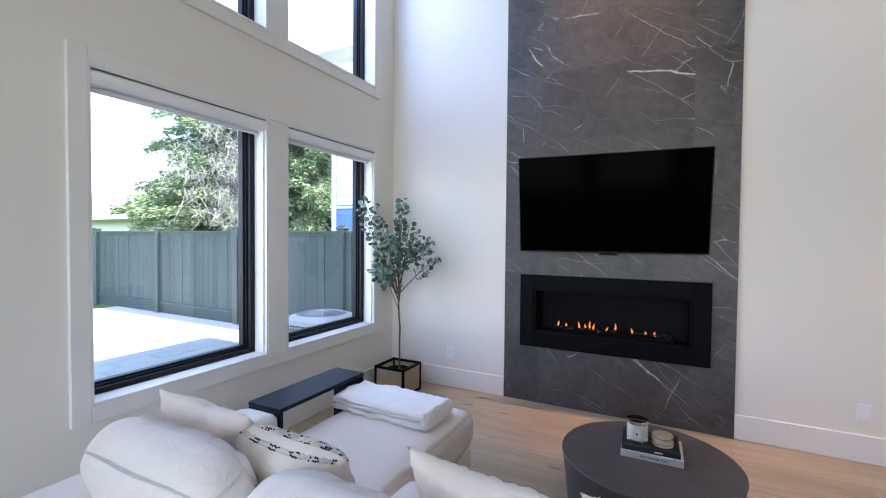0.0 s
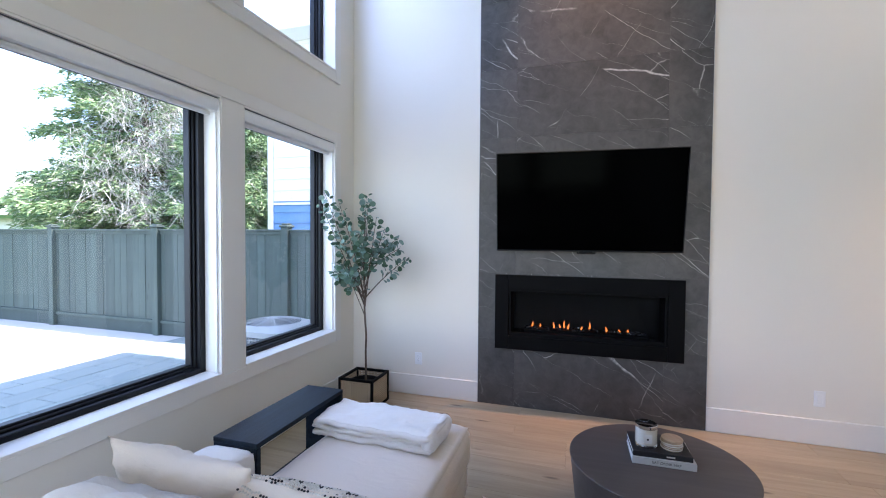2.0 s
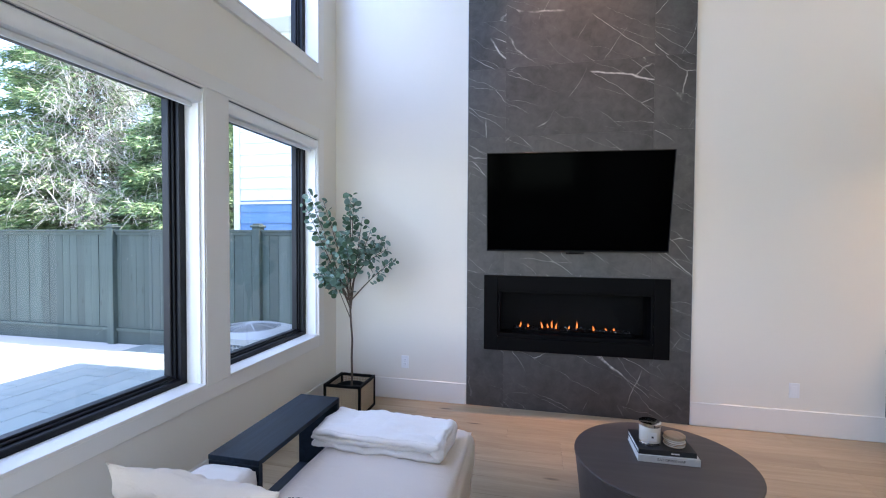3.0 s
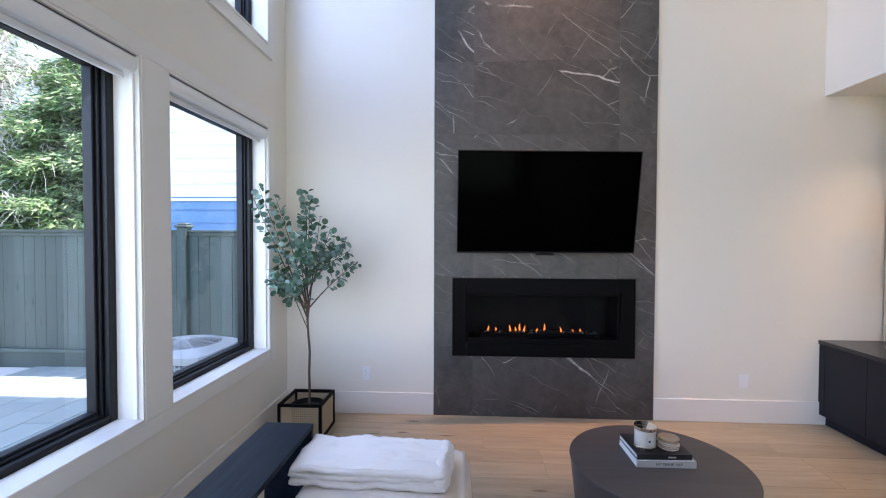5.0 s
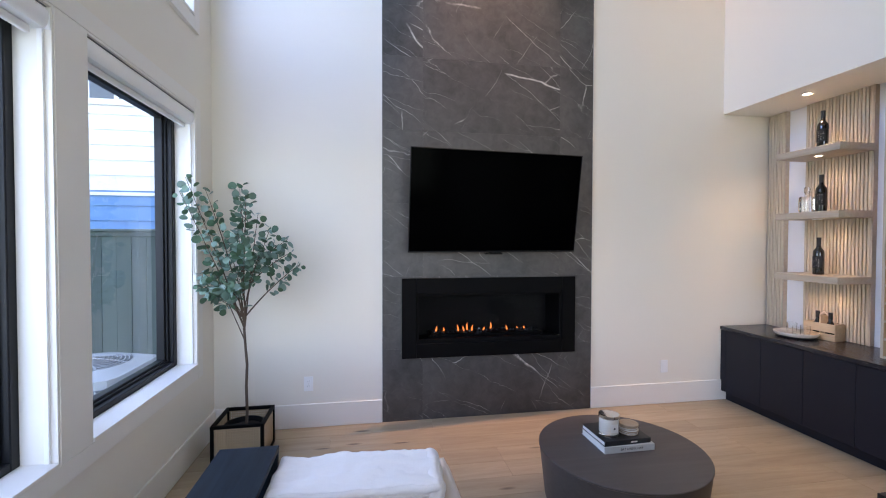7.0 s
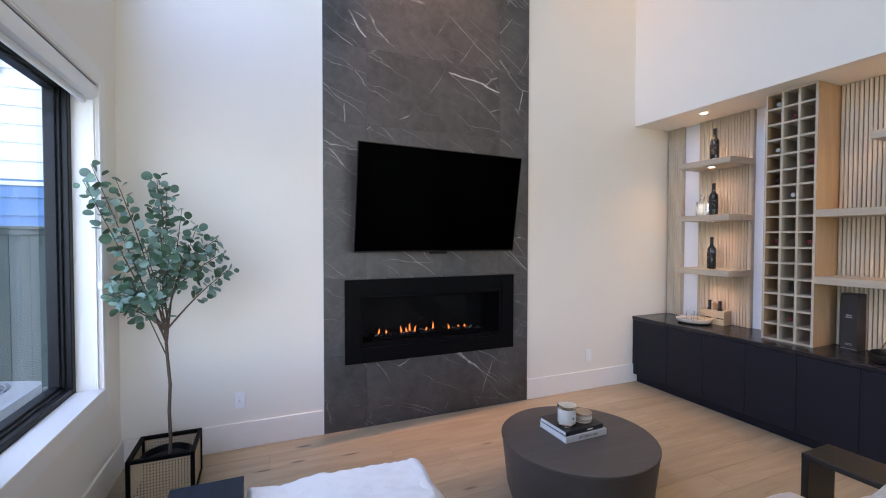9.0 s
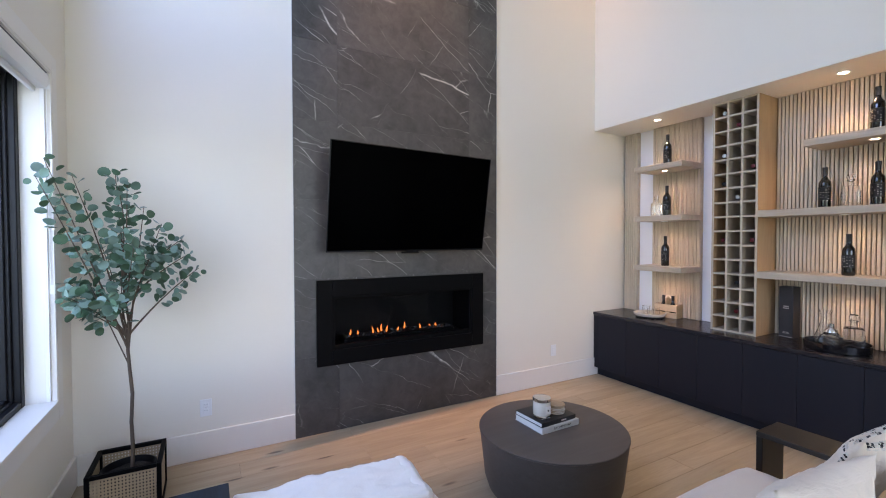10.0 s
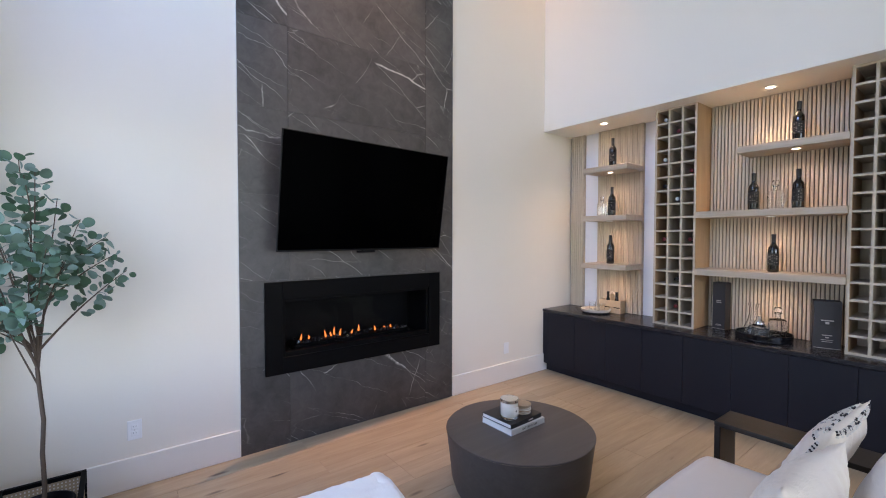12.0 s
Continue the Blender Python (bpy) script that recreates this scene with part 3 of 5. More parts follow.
def gas_fireplace():
    f = thing("gas_fireplace", "wide black linear gas fireplace with low flames behind glass", "fireplace", (0.922, 0.0, 0.525))
    w, h = 1.526, 0.665
    iw, ih, lift = 1.285, 0.420, 0.117
    bars = [(-w / 2, -iw / 2, 0, h), (iw / 2, w / 2, 0, h), (-iw / 2, iw / 2, 0, lift), (-iw / 2, iw / 2, lift + ih, h)]
    for a, b, c, d in bars:
        part("surround_bar", boxed(a + 0.0004, b - 0.0004, -0.024, -0.0005, c, d, 0.002), black_metal, f)
    # stepped inner trim
    a, b, c, d = -iw / 2, iw / 2, lift, lift + ih
    s = 0.022
    bm = bmesh.new()
    box(bm, a + 0.001, a + s, -0.010, 0.05, c, d, 0.002)
    box(bm, b - s, b - 0.001, -0.010, 0.05, c, d, 0.002)
    box(bm, a + s, b - s, -0.010, 0.05, c, c + s * 1.6, 0.002)
    box(bm, a + s, b - s, -0.010, 0.05, d - s, d, 0.002)
    part("inner_trim", bm, black_metal, f, "black inner trim")
    bm = bmesh.new()
    box(bm, a + 0.004, b - 0.004, 0.33, 0.345, c, d)
    box(bm, a - 0.01, a + 0.004, 0.05, 0.345, c, d)
    box(bm, b - 0.004, b + 0.01, 0.05, 0.345, c, d)
    box(bm, a, b, 0.05, 0.345, d, d + 0.012)
    box(bm, a, b, 0.05, 0.345, c - 0.012, c)
    part("firebox", bm, plain("firebox_steel", (0.0035, 0.0035, 0.004), 0.6, vary=0.2, grain=20, bump=0.0, Specular_IOR_Level=0.1), f, "dark steel firebox")
    part("burner_tray", boxed(-0.52, 0.52, 0.10, 0.26, c, c + 0.055, 0.006), black_metal, f)
    rnd = random.Random(4)
    bm = bmesh.new()
    for i in range(130):
        m = Matrix.Translation((rnd.uniform(-0.5, 0.5), rnd.uniform(0.11, 0.25), c + 0.058)) @ Euler((rnd.random() * 6, rnd.random() * 6, 0)).to_matrix().to_4x4() @ Matrix.Scale(rnd.uniform(0.008, 0.018), 4)
        bmesh.ops.create_icosphere(bm, subdivisions=1, radius=1, matrix=m)
    tagged(part("fire_glass", bm, plain("fire_media", (0.03, 0.03, 0.032), 0.2, vary=0.4), f, "dark crushed fire glass"), kind="stuff")
    for i, (x, hh) in enumerate([(-0.45, 0.055), (-0.38, 0.035), (-0.255, 0.065), (-0.20, 0.045), (-0.165, 0.075), (-0.13, 0.06), (-0.02, 0.035), (0.05, 0.075), (0.19, 0.05), (0.30, 0.03), (0.37, 0.03)]):
        y = 0.17 + 0.02 * math.sin(i * 2.1)
        prof = [(0.0, 0.0), (0.007, hh * 0.12), (0.0085, hh * 0.3), (0.006, hh * 0.6), (0.0025, hh * 0.85), (0.0, hh)]
        bm = turned(prof, 10)
        for v in bm.verts:
            v.co.x += 0.010 * math.sin(v.co.z / hh * 2.6 + i) * v.co.z / hh
        fl = part("flame", bm, flame_glow, f, "small orange gas flame", smooth=80)
        fl.location = (x, y, c + 0.058)
    g = part("glass_front", sheet((a + s, 0.032, c + s), (b - s, 0.032, c + s), (b - s, 0.032, d - s), (a + s, 0.032, d - s)), hearth_glass, f, "dark reflecting glass front")
    g.visible_shadow = False


gas_fireplace()

# ---- television ----


def television():
    tv = thing("television", "large flat black television tilted forward on a wall mount", "television", (0.932, -0.165, 1.814), turn=4.65, tilt=(8.7, 0))
    w, h = 1.466, 0.819
    part("screen", boxed(-w / 2 + 0.008, w / 2 - 0.008, -0.0035, 0.0, -h / 2 + 0.012, h / 2 - 0.008), plain("screen_glass", (0.0006, 0.0006, 0.0007), 0.12, vary=0.1, grain=5, bump=0.0, Specular_IOR_Level=0.015), tv, "glossy black screen")
    bm = bmesh.new()
    box(bm, -w / 2, -w / 2 + 0.008, -0.006, 0.006, -h / 2, h / 2, 0.002)
    box(bm, w / 2 - 0.008, w / 2, -0.006, 0.006, -h / 2, h / 2, 0.002)
    box(bm, -w / 2 + 0.008, w / 2 - 0.008, -0.006, 0.006, h / 2 - 0.008, h / 2, 0.002)
    box(bm, -w / 2 + 0.008, w / 2 - 0.008, -0.006, 0.006, -h / 2, -h / 2 + 0.012, 0.002)
    part("bezel", bm, black_plastic, tv, "thin black bezel")
    part("back_shell", boxed(-w / 2 + 0.004, w / 2 - 0.004, 0.0005, 0.018, -h / 2 + 0.004, h / 2 - 0.004, 0.004), black_plastic, tv)
    part("electronics_bulge", boxed(-0.45, 0.45, 0.018, 0.045, -0.36, 0.05, 0.012, 2), black_plastic, tv)
    part("mount_arm", boxed(-0.24, 0.24, 0.045, 0.11, -0.06, 0.16, 0.006), black_metal, tv, "black steel wall mount")
    part("sensor", boxed(-0.055, 0.055, -0.004, 0.030, -h / 2 - 0.014, -h / 2 - 0.001, 0.003), black_plastic, tv, "small black sensor bar")


television()
bmt = thing("wall_mount_sensor", "small black media receiver clipped under the television", "receiver", (0.930, -0.045, 1.392))
part("casing", boxed(-0.075, 0.075, -0.018, 0.02, -0.004, 0.012, 0.003), black_plastic, bmt)
part("lens", boxed(-0.022, 0.022, -0.0205, -0.018, -0.001, 0.008, 0.001), black_frame, bmt)
part("bracket", boxed(-0.02, 0.02, 0.012, 0.0445, 0.0, 0.006, 0.001), black_metal, bmt)


def wall_outlet(x, z, duplex=True):
    label = "white duplex wall outlet with cover plate" if duplex else "white wall plate with one flat rocker"
    o = thing("wall_outlet", label, "outlet", (x, 0.012, z), "outlets beside the fireplace")
    part("cover_plate", boxed(-0.036, 0.036, -0.006, 0.0, -0.059, 0.059, 0.004, 2), white_plastic, o)
    if not duplex:
        part("rocker", boxed(-0.0165, 0.0165, -0.0085, -0.006, -0.033, 0.033, 0.0015), white_plastic, o)
        return
    for s in (-1, 1):
        part("socket", boxed(-0.0165, 0.0165, -0.0085, -0.006, s * 0.020 - 0.0145, s * 0.020 + 0.0145, 0.002), white_plastic, o)
        for dx, hh in ((-0.0065, 0.0045), (0.0065, 0.0035)):
            part("slot", boxed(dx - 0.0009, dx + 0.0009, -0.0089, -0.0084, s * 0.020 - hh + 0.003, s * 0.020 + hh + 0.003), ac_dark, o)
    part("screw", turned([(0, -0.0005), (0.0028, -0.0005), (0.0028, 0.0006), (0, 0.0008)], 10), chrome, o).matrix_basis = pose(0, -0.0062, 0, 90)


wall_outlet(-0.588, 0.350)
wall_outlet(2.588, 0.342, False)

# ---- bar ----
DOOR = 0.3625


def cabinet_unit(y1):
    """One low base unit with a single slab door; front faces -x."""
    c = thing("base_cabinet", "low navy-black lacquered base cabinet with a plain slab door", "cabinet", (BX, y1, 0.0), "bar cabinets along the wall")
    part("body", boxed(0.024, NX - BX - 0.002, -DOOR, 0.0, 0.10, 0.668), navy_lacquer, c)
    part("toe_kick", boxed(0.055, 0.075, -DOOR, 0.0, 0.0, 0.10), navy_lacquer, c)
    part("door", boxed(0.002, 0.022, -DOOR + 0.0016, -0.0016, 0.088, 0.664, 0.0015), navy_lacquer, c)
    return c


first = cabinet_unit(-0.049)
for i in range(1, 11):
    copy_thing(first, pose(BX, -0.049 - DOOR * i, 0))
filler = thing("cabinet_filler", "narrow navy-black filler panel against the wall", "cabinet panel", (BX, 0.009, 0.0))
part("panel", boxed(0.002, 0.022, -0.0564, 0.0, 0.088, 0.664, 0.0015), navy_lacquer, filler)
part("toe_kick", boxed(0.055, 0.075, -0.0575, 0.0, 0.0, 0.10), navy_lacquer, filler)
part("side", boxed(0.024, 0.040, -0.0575, 0.0, 0.10, 0.668), navy_lacquer, filler)
worktop = thing("bar_worktop", "long black satin bar worktop", "worktop", (BX, 0.01, 0.668))
part("slab", boxed(-0.008, NX - BX - 0.001, BAR_END, 0.0, 0.0, 0.032, 0.003), bar_top, worktop)

SLAT_X = 3.660


def slat_panel(y_left, y_right, edge_right=False, edge_left=False):
    """Vertical slats on a dark backing; y_left is the end nearer the fireplace wall."""
    p = thing("slat_panel", "vertical light oak slats on a dark backing", "slat panel", (0, 0, 0), "bar slat panels")
    z0, z1 = 0.702, NZ - 0.001
    part("backing", boxed(SLAT_X + 0.016, NX - 0.001, y_right, y_left, z0, z1), slat_backing, p, "dark felt backing")
    pitch = 0.0270
    n = round((y_left - y_right) / pitch)
    pitch = (y_left - y_right) / n
    master = part("slat", boxed(SLAT_X, SLAT_X + 0.016, -0.0104, 0.0104, z0, z1, 0.002), slat_oak, p)
    master.location.y = y_left - pitch / 2
    for i in range(1, n):
        again(master, "slat", p, pose(0, y_left - pitch * (i + 0.5), 0))
    if edge_right:
        part("edge_strip", boxed(SLAT_X - 0.002, NX - 0.001, y_right - 0.012, y_right - 0.0005, z0, z1), shelf_oak, p)
    return p


slat_panel(-0.006, -0.168, edge_right=True)
slat_panel(-0.358, -0.866, edge_right=True)
slat_panel(-1.508, -2.485)

RX = 3.370          # front of the wine racks


def wine_rack(y_left):
    r = thing("wine_rack", "light oak wine cubby rack three cells wide, mostly empty", "wine rack", (RX, y_left, 0.7005), "wine racks")
    W, H, D, t = 0.360, NZ - 0.7015, NX - RX - 0.002, 0.016
    part("side_panel", boxed(0, D, -t, 0, 0, H, 0.001), rack_side, r, "oak side panel")
    part("side_panel", boxed(0, D, -W, -W + t, 0, H, 0.001), rack_side, r, "oak side panel")
    cw = (W - t) / 3
    for i in (1, 2):
        part("divider", boxed(0.001, D - 0.012, -i * cw - t, -i * cw, 0.0, H, 0.0), rack_oak, r)
    ch = (H - t) / 16
    master = None
    for k in range(17):
        z = k * ch
        for i in range(3):
            if master is None:
                master = part("cell_shelf", boxed(0.0018, D - 0.012, -cw + 0.0003, -t - 0.0003, 0, t), rack_oak, r)
            else:
                again(master, "cell_shelf", r, pose(0, -i * cw, z))
    part("back", boxed(D - 0.0115, D, -W + t, -t, 0.0, H), rack_oak, r)
    for nm, a, b in (("edge_strip", -t - 0.0004, 0.0004), ("edge_strip", -W - 0.0004, -W + t + 0.0004)):
        part(nm, boxed(-0.002, 0.0, a, b, 0, H), rack_oak, r, "pale oak front edge")
    return cw, ch, t


CW, CH, CT = wine_rack(-1.145)
wine_rack(-2.488)


def rack_bottle(y_left, col, line, foil, label):
    """A bottle lying in a cell, its neck to the front; line counts from the top."""
    y = y_left - CT - (CW - CT) / 2 - col * CW
    z = 0.7005 + CT + (15 - line) * CH
    b = thing("wine_bottle", label, "bottle", (RX + 0.055, y, z + 0.0385), "bottles in the rack")
    prof = [(0.0, 0.285), (0.034, 0.283), (0.0375, 0.275), (0.0375, 0.105), (0.034, 0.088), (0.017, 0.066), (0.0145, 0.055), (0.0145, 0.05)]
    o = part("glass_body", turned(prof, 20), bottle_glass, b, smooth=40)
    o.matrix_basis = pose(0, 0, 0, 0, 90, 0)
    o = part("capsule", turned([(0.0150, 0.052), (0.0156, 0.006), (0.0165, 0.004), (0.0165, 0.0), (0.012, -0.0012), (0.0, -0.0015)], 18), foil, b, "foil capsule", smooth=40)
    o.matrix_basis = pose(0, 0, 0, 0, 90, 0)


foil_white = plain("foil_white", (0.75, 0.75, 0.73), 0.35)
for col, line, foil, colour in [(0, 0, foil_white, "white"), (1, 1, foil_red, "dark red"), (0, 3, foil_white, "white"), (2, 4, foil_red, "dark red"), (0, 5, foil_black, "black"), (1, 6, foil_white, "white"), (0, 9, foil_red, "dark red"), (2, 9, foil_red, "dark red"), (1, 12, foil_black, "black"), (1, 14, foil_red, "dark red")]:
    rack_bottle(-1.145, col, line, foil, "wine bottle lying in the rack, %s foil cap showing" % colour)

SF = 3.348          # front of the shelves


def bar_shelf(y_left, y_right, top, lights, t=0.054):
    s = thing("bar_shelf", "thick light oak floating shelf with a small lamp beneath", "shelf", (SF, y_left, top - t), "bar shelves")
    part("board", boxed(0, SLAT_X - SF - 0.001, y_right - y_left, 0, 0, t, 0.002), shelf_oak, s)
    for y in lights:
        ring = part("lamp_ring", turned([(0.024, 0.0), (0.032, 0.0), (0.034, -0.003), (0.030, -0.006), (0.024, -0.005)], 24), white_plastic, s, "white lamp ring", smooth=40)
        ring.location = (0.115, y - y_left, 0)
        d = part("lamp_lens", turned([(0.0, -0.0035), (0.0235, -0.0035), (0.0235, -0.001), (0.0, -0.001)], 20), lamp_glow, s, "warm glowing lens")
        d.location = (0.115, y - y_left, 0)
        lamp("shelf_lamp", "SPOT", SHELF_POWER, (1.0, 0.66, 0.36), look((SF + 0.115, y, top - t - 0.008), (SF + 0.15, y, 0)), cone=radians(140), blend=0.8, soft=0.02)


bar_shelf(-0.372, -0.878, 2.246, (-0.63,))
bar_shelf(-0.372, -0.878, 1.737, (-0.63,))
bar_shelf(-0.372, -0.878, 1.233, (-0.63,))
bar_shelf(-1.5065, -2.4865, 1.735, (-2.02,))
bar_shelf(-1.5065, -2.4865, 1.238, (-2.02,))
bar_shelf(-1.812, -2.4865, 2.246, (-2.17,))


def downlight(x, y, z, power, aim=(0, 0, -1), cone=110, tint=(1.0, 0.70, 0.42)):
    d = thing("downlight", "small round recessed ceiling downlight, switched on", "downlight", (x, y, z), "recessed downlights")
    part("trim_ring", turned([(0.030, -0.001), (0.042, -0.001), (0.044, -0.004), (0.040, -0.007), (0.030, -0.006)], 28), white_plastic, d, smooth=40)
    part("lens", turned([(0.0, -0.004), (0.0295, -0.004), (0.0295, -0.0015), (0.0, -0.0015)], 24), lamp_glow, d, "warm glowing lens")
    lamp("downlight_lamp", "SPOT", power, tint, look((x, y, z - 0.01), (x + aim[0], y + aim[1], z + aim[2])), cone=radians(cone), blend=0.9, soft=0.04)


downlight(3.37, -0.61, NZ, SOFFIT_POWER)
downlight(3.42, -2.01, NZ, SOFFIT_POWER)
downlight(3.40, -3.36, NZ, SOFFIT_POWER)
downlight(0.95, -0.42, TOP, CEIL_POWER * 3.4, (0, 0.19, -1), 42, (1.0, 0.58, 0.33))
downlight(2.65, -0.45, TOP, CEIL_POWER * 0.55, (0, 0.10, -1), 66, (1.0, 0.58, 0.33))

# ---- sofa group ----
SEAT = 0.43


def sofa():
    s = thing("sofa", "low modular beige linen sofa with a long chaise", "sofa", (0.0, -2.3, 0.0))

    def block(name, x0, x1, y0, y1, z0, z1, mat, r=0.04, bulge=0.012, seed=1, label="", n=16, crumple=0.004):
        o = part(name, soft_box(x1 - x0, y1 - y0, z1 - z0, r, n, bulge, crumple, 6.0, seed), mat, s, label)
        o.location = ((x0 + x1) / 2, (y0 + y1) / 2 + 2.3, z0)
        return o

    # chaise: plinth and thick cushion
    block("chaise_base", -0.455, 0.272, -3.05, -1.425, 0.035, 0.195, linen, 0.025, 0.004, 2)
    block("chaise_cushion", -0.460, 0.290, -3.02, -1.405, 0.190, SEAT, linen, 0.07, 0.016, 3, n=22)
    block("seat_base", 0.300, 0.985, -3.05, -2.255, 0.035, 0.195, linen, 0.025, 0.004, 4)
    block("seat_base", 0.990, 1.702, -3.05, -2.255, 0.035, 0.195, linen, 0.025, 0.004, 5)
    block("seat_cushion", 0.310, 0.985, -3.02, -2.235, 0.190, SEAT, linen, 0.065, 0.014, 6)
    block("seat_cushion", 0.992, 1.712, -3.02, -2.235, 0.190, SEAT, linen, 0.065, 0.014, 7)
    block("arm", -0.760, -0.485, -3.32, -2.268, 0.035, 0.565, linen_white, 0.05, 0.008, 8)
    block("back_rest", -0.475, 1.722, -3.33, -3.06, 0.035, 0.565, linen_white, 0.05, 0.008, 9, n=24)
    for x, y in ((-0.68, -2.33), (-0.68, -3.25), (-0.4, -1.5), (0.22, -1.5), (0.36, -2.34), (1.63, -2.34), (1.63, -3.25)):
        part("foot", boxed(x - 0.025, x + 0.025, y + 2.3 - 0.025, y + 2.3 + 0.025, 0.0, 0.045, 0.004), black_plastic, s)


sofa()


def back_cushion(x, y, z, w, h, t, seed, turn=0.0, lean=20):
    c = thing("back_cushion", "plump off-white linen back cushion leaning on the sofa back", "cushion", (x, y, z), "sofa back cushions", turn, tilt=(lean, 0))
    bm = soft_box(w, t, h, min(0.115, t * 0.46), 72, 0.026, 0.0, 6.0, seed)
    for v in bm.verts:
        q = v.co.copy()
        u = abs(q.x) / (w / 2)
        big = noise.fractal(Vector((q.x * 4 + seed * 3, q.y * 4, q.z * 4)), 0.9, 2.0, 2)
        slant = q.x * 15 + 5 * q.z + seed * 4.3
        fold = noise.noise(Vector((slant, q.y * 3, q.z * 3.5)))
        near = math.exp(-((q.z - h * 0.86) / 0.13) ** 2)
        d = Vector((q.x * 0.3, q.y, (q.z - h / 2) * 0.8)).normalized()
        q += d * (0.012 * big + 0.011 * fold * (0.25 + near))
        q.y *= 1 - 0.28 * u ** 5
        q.z -= (0.075 * u ** 4 + 0.012 * (1 - u * u) * math.sin(q.x * 7 + seed)) * (q.z / h)
        v.co = q
    part("cover", bm, linen_white, c)
    return c


back_cushion(-0.222, -2.93, 0.425, 0.78, 0.415, 0.24, 1, 1.0)
back_cushion(0.620, -2.93, 0.425, 0.80, 0.415, 0.25, 2, -2.0)
back_cushion(1.365, -2.93, 0.425, 0.66, 0.41, 0.24, 3, 2.0)


def throw_pillow(x, y, z, w, h, t, seed, turn, lean, mat, label, band="", roll=0.0):
    """A stuffed pillow; band "top" sews woven rows of tufts along the top edge, "edge" adds a dotted strip down one side."""
    p = thing("throw_pillow", label, "pillow", (x, y, z), "throw pillows", turn, tilt=(lean, roll))
    part("cover", pillow_mesh(w, h, t, 34, seed, 0.17), mat, p)
    if not band:
        return p
    rnd = random.Random(seed)
    tufts = {True: bmesh.new(), False: bmesh.new()}

    def tuft(u, v, side, dark, rx, rz):
        fall = ((1 - abs(u) ** 3) ** 0.62) * ((1 - abs(v) ** 3) ** 0.62)
        px = u * w / 2 * (1 - 0.153 * (1 - abs(v) ** 1.5) * u * u)
        pz = h / 2 + v * h / 2 * (1 - 0.153 * (1 - abs(u) ** 1.5) * v * v)
        m = Matrix.Translation((px, side * (t / 2 * fall + 0.001), pz)) @ Matrix.Diagonal((rx, 0.0042, rz, 1))
        bmesh.ops.create_icosphere(tufts[dark], subdivisions=1, radius=1, matrix=m)

    cols = 52
    for side in (-1, 1):
        for r in range((3 if band == "edge" else 2) if side < 0 else 7):
            for c in range(cols):
                u = -0.90 + 1.80 * (c + 0.5) / cols
                block = (c // 5 + r // 3) % 2
                dark = block == 0 and r % 3 != 2 and rnd.random() < 0.72
                tuft(u, (0.980 - r * 0.030 if side < 0 else 0.955 - r * 0.042) + rnd.uniform(-0.006, 0.006), side, dark, w / cols * 0.42, h * rnd.uniform(0.007, 0.011))
        if band == "edge":
            rows = 50
            for k in range(rows):
                v = -0.90 + 1.62 * (k + 0.5) / rows
                for q, u in enumerate((-0.975, -0.945, -0.905, -0.865, -0.825, -0.785)):
                    if (side > 0) != (q < 2):
                        continue
                    tuft(u + rnd.uniform(-0.005, 0.005), v, side, q < 2 and k % 2 == 0, w * 0.0085, h / rows * 0.40)
    for dark, name, mat2, label2 in ((False, "woven_band", woven_white, "nubby white woven band"), (True, "black_stitches", woven_black, "black woven dashes")):
        for f in tufts[dark].faces:
            f.smooth = True
        tagged(part(name, tufts[dark], mat2, p, label2), kind="stuff")
    return p


throw_pillow(-0.325, -2.70, 0.43, 0.54, 0.455, 0.18, 11, 3, 18, linen_beige, "plain beige linen throw pillow in the sofa corner", roll=3)
throw_pillow(0.155, -2.69, 0.43, 0.58, 0.405, 0.21, 12, -2, 20, linen_beige, "beige throw pillow with a black and white woven band", "top")
throw_pillow(0.905, -2.70, 0.43, 0.52, 0.47, 0.17, 13, -4, 16, linen_beige, "plain beige linen throw pillow on the sofa seat", roll=2)
throw_pillow(1.40, -2.615, 0.43, 0.46, 0.515, 0.125, 14, -3, 25, linen_beige, "beige throw pillow with a black and white woven band", "edge")


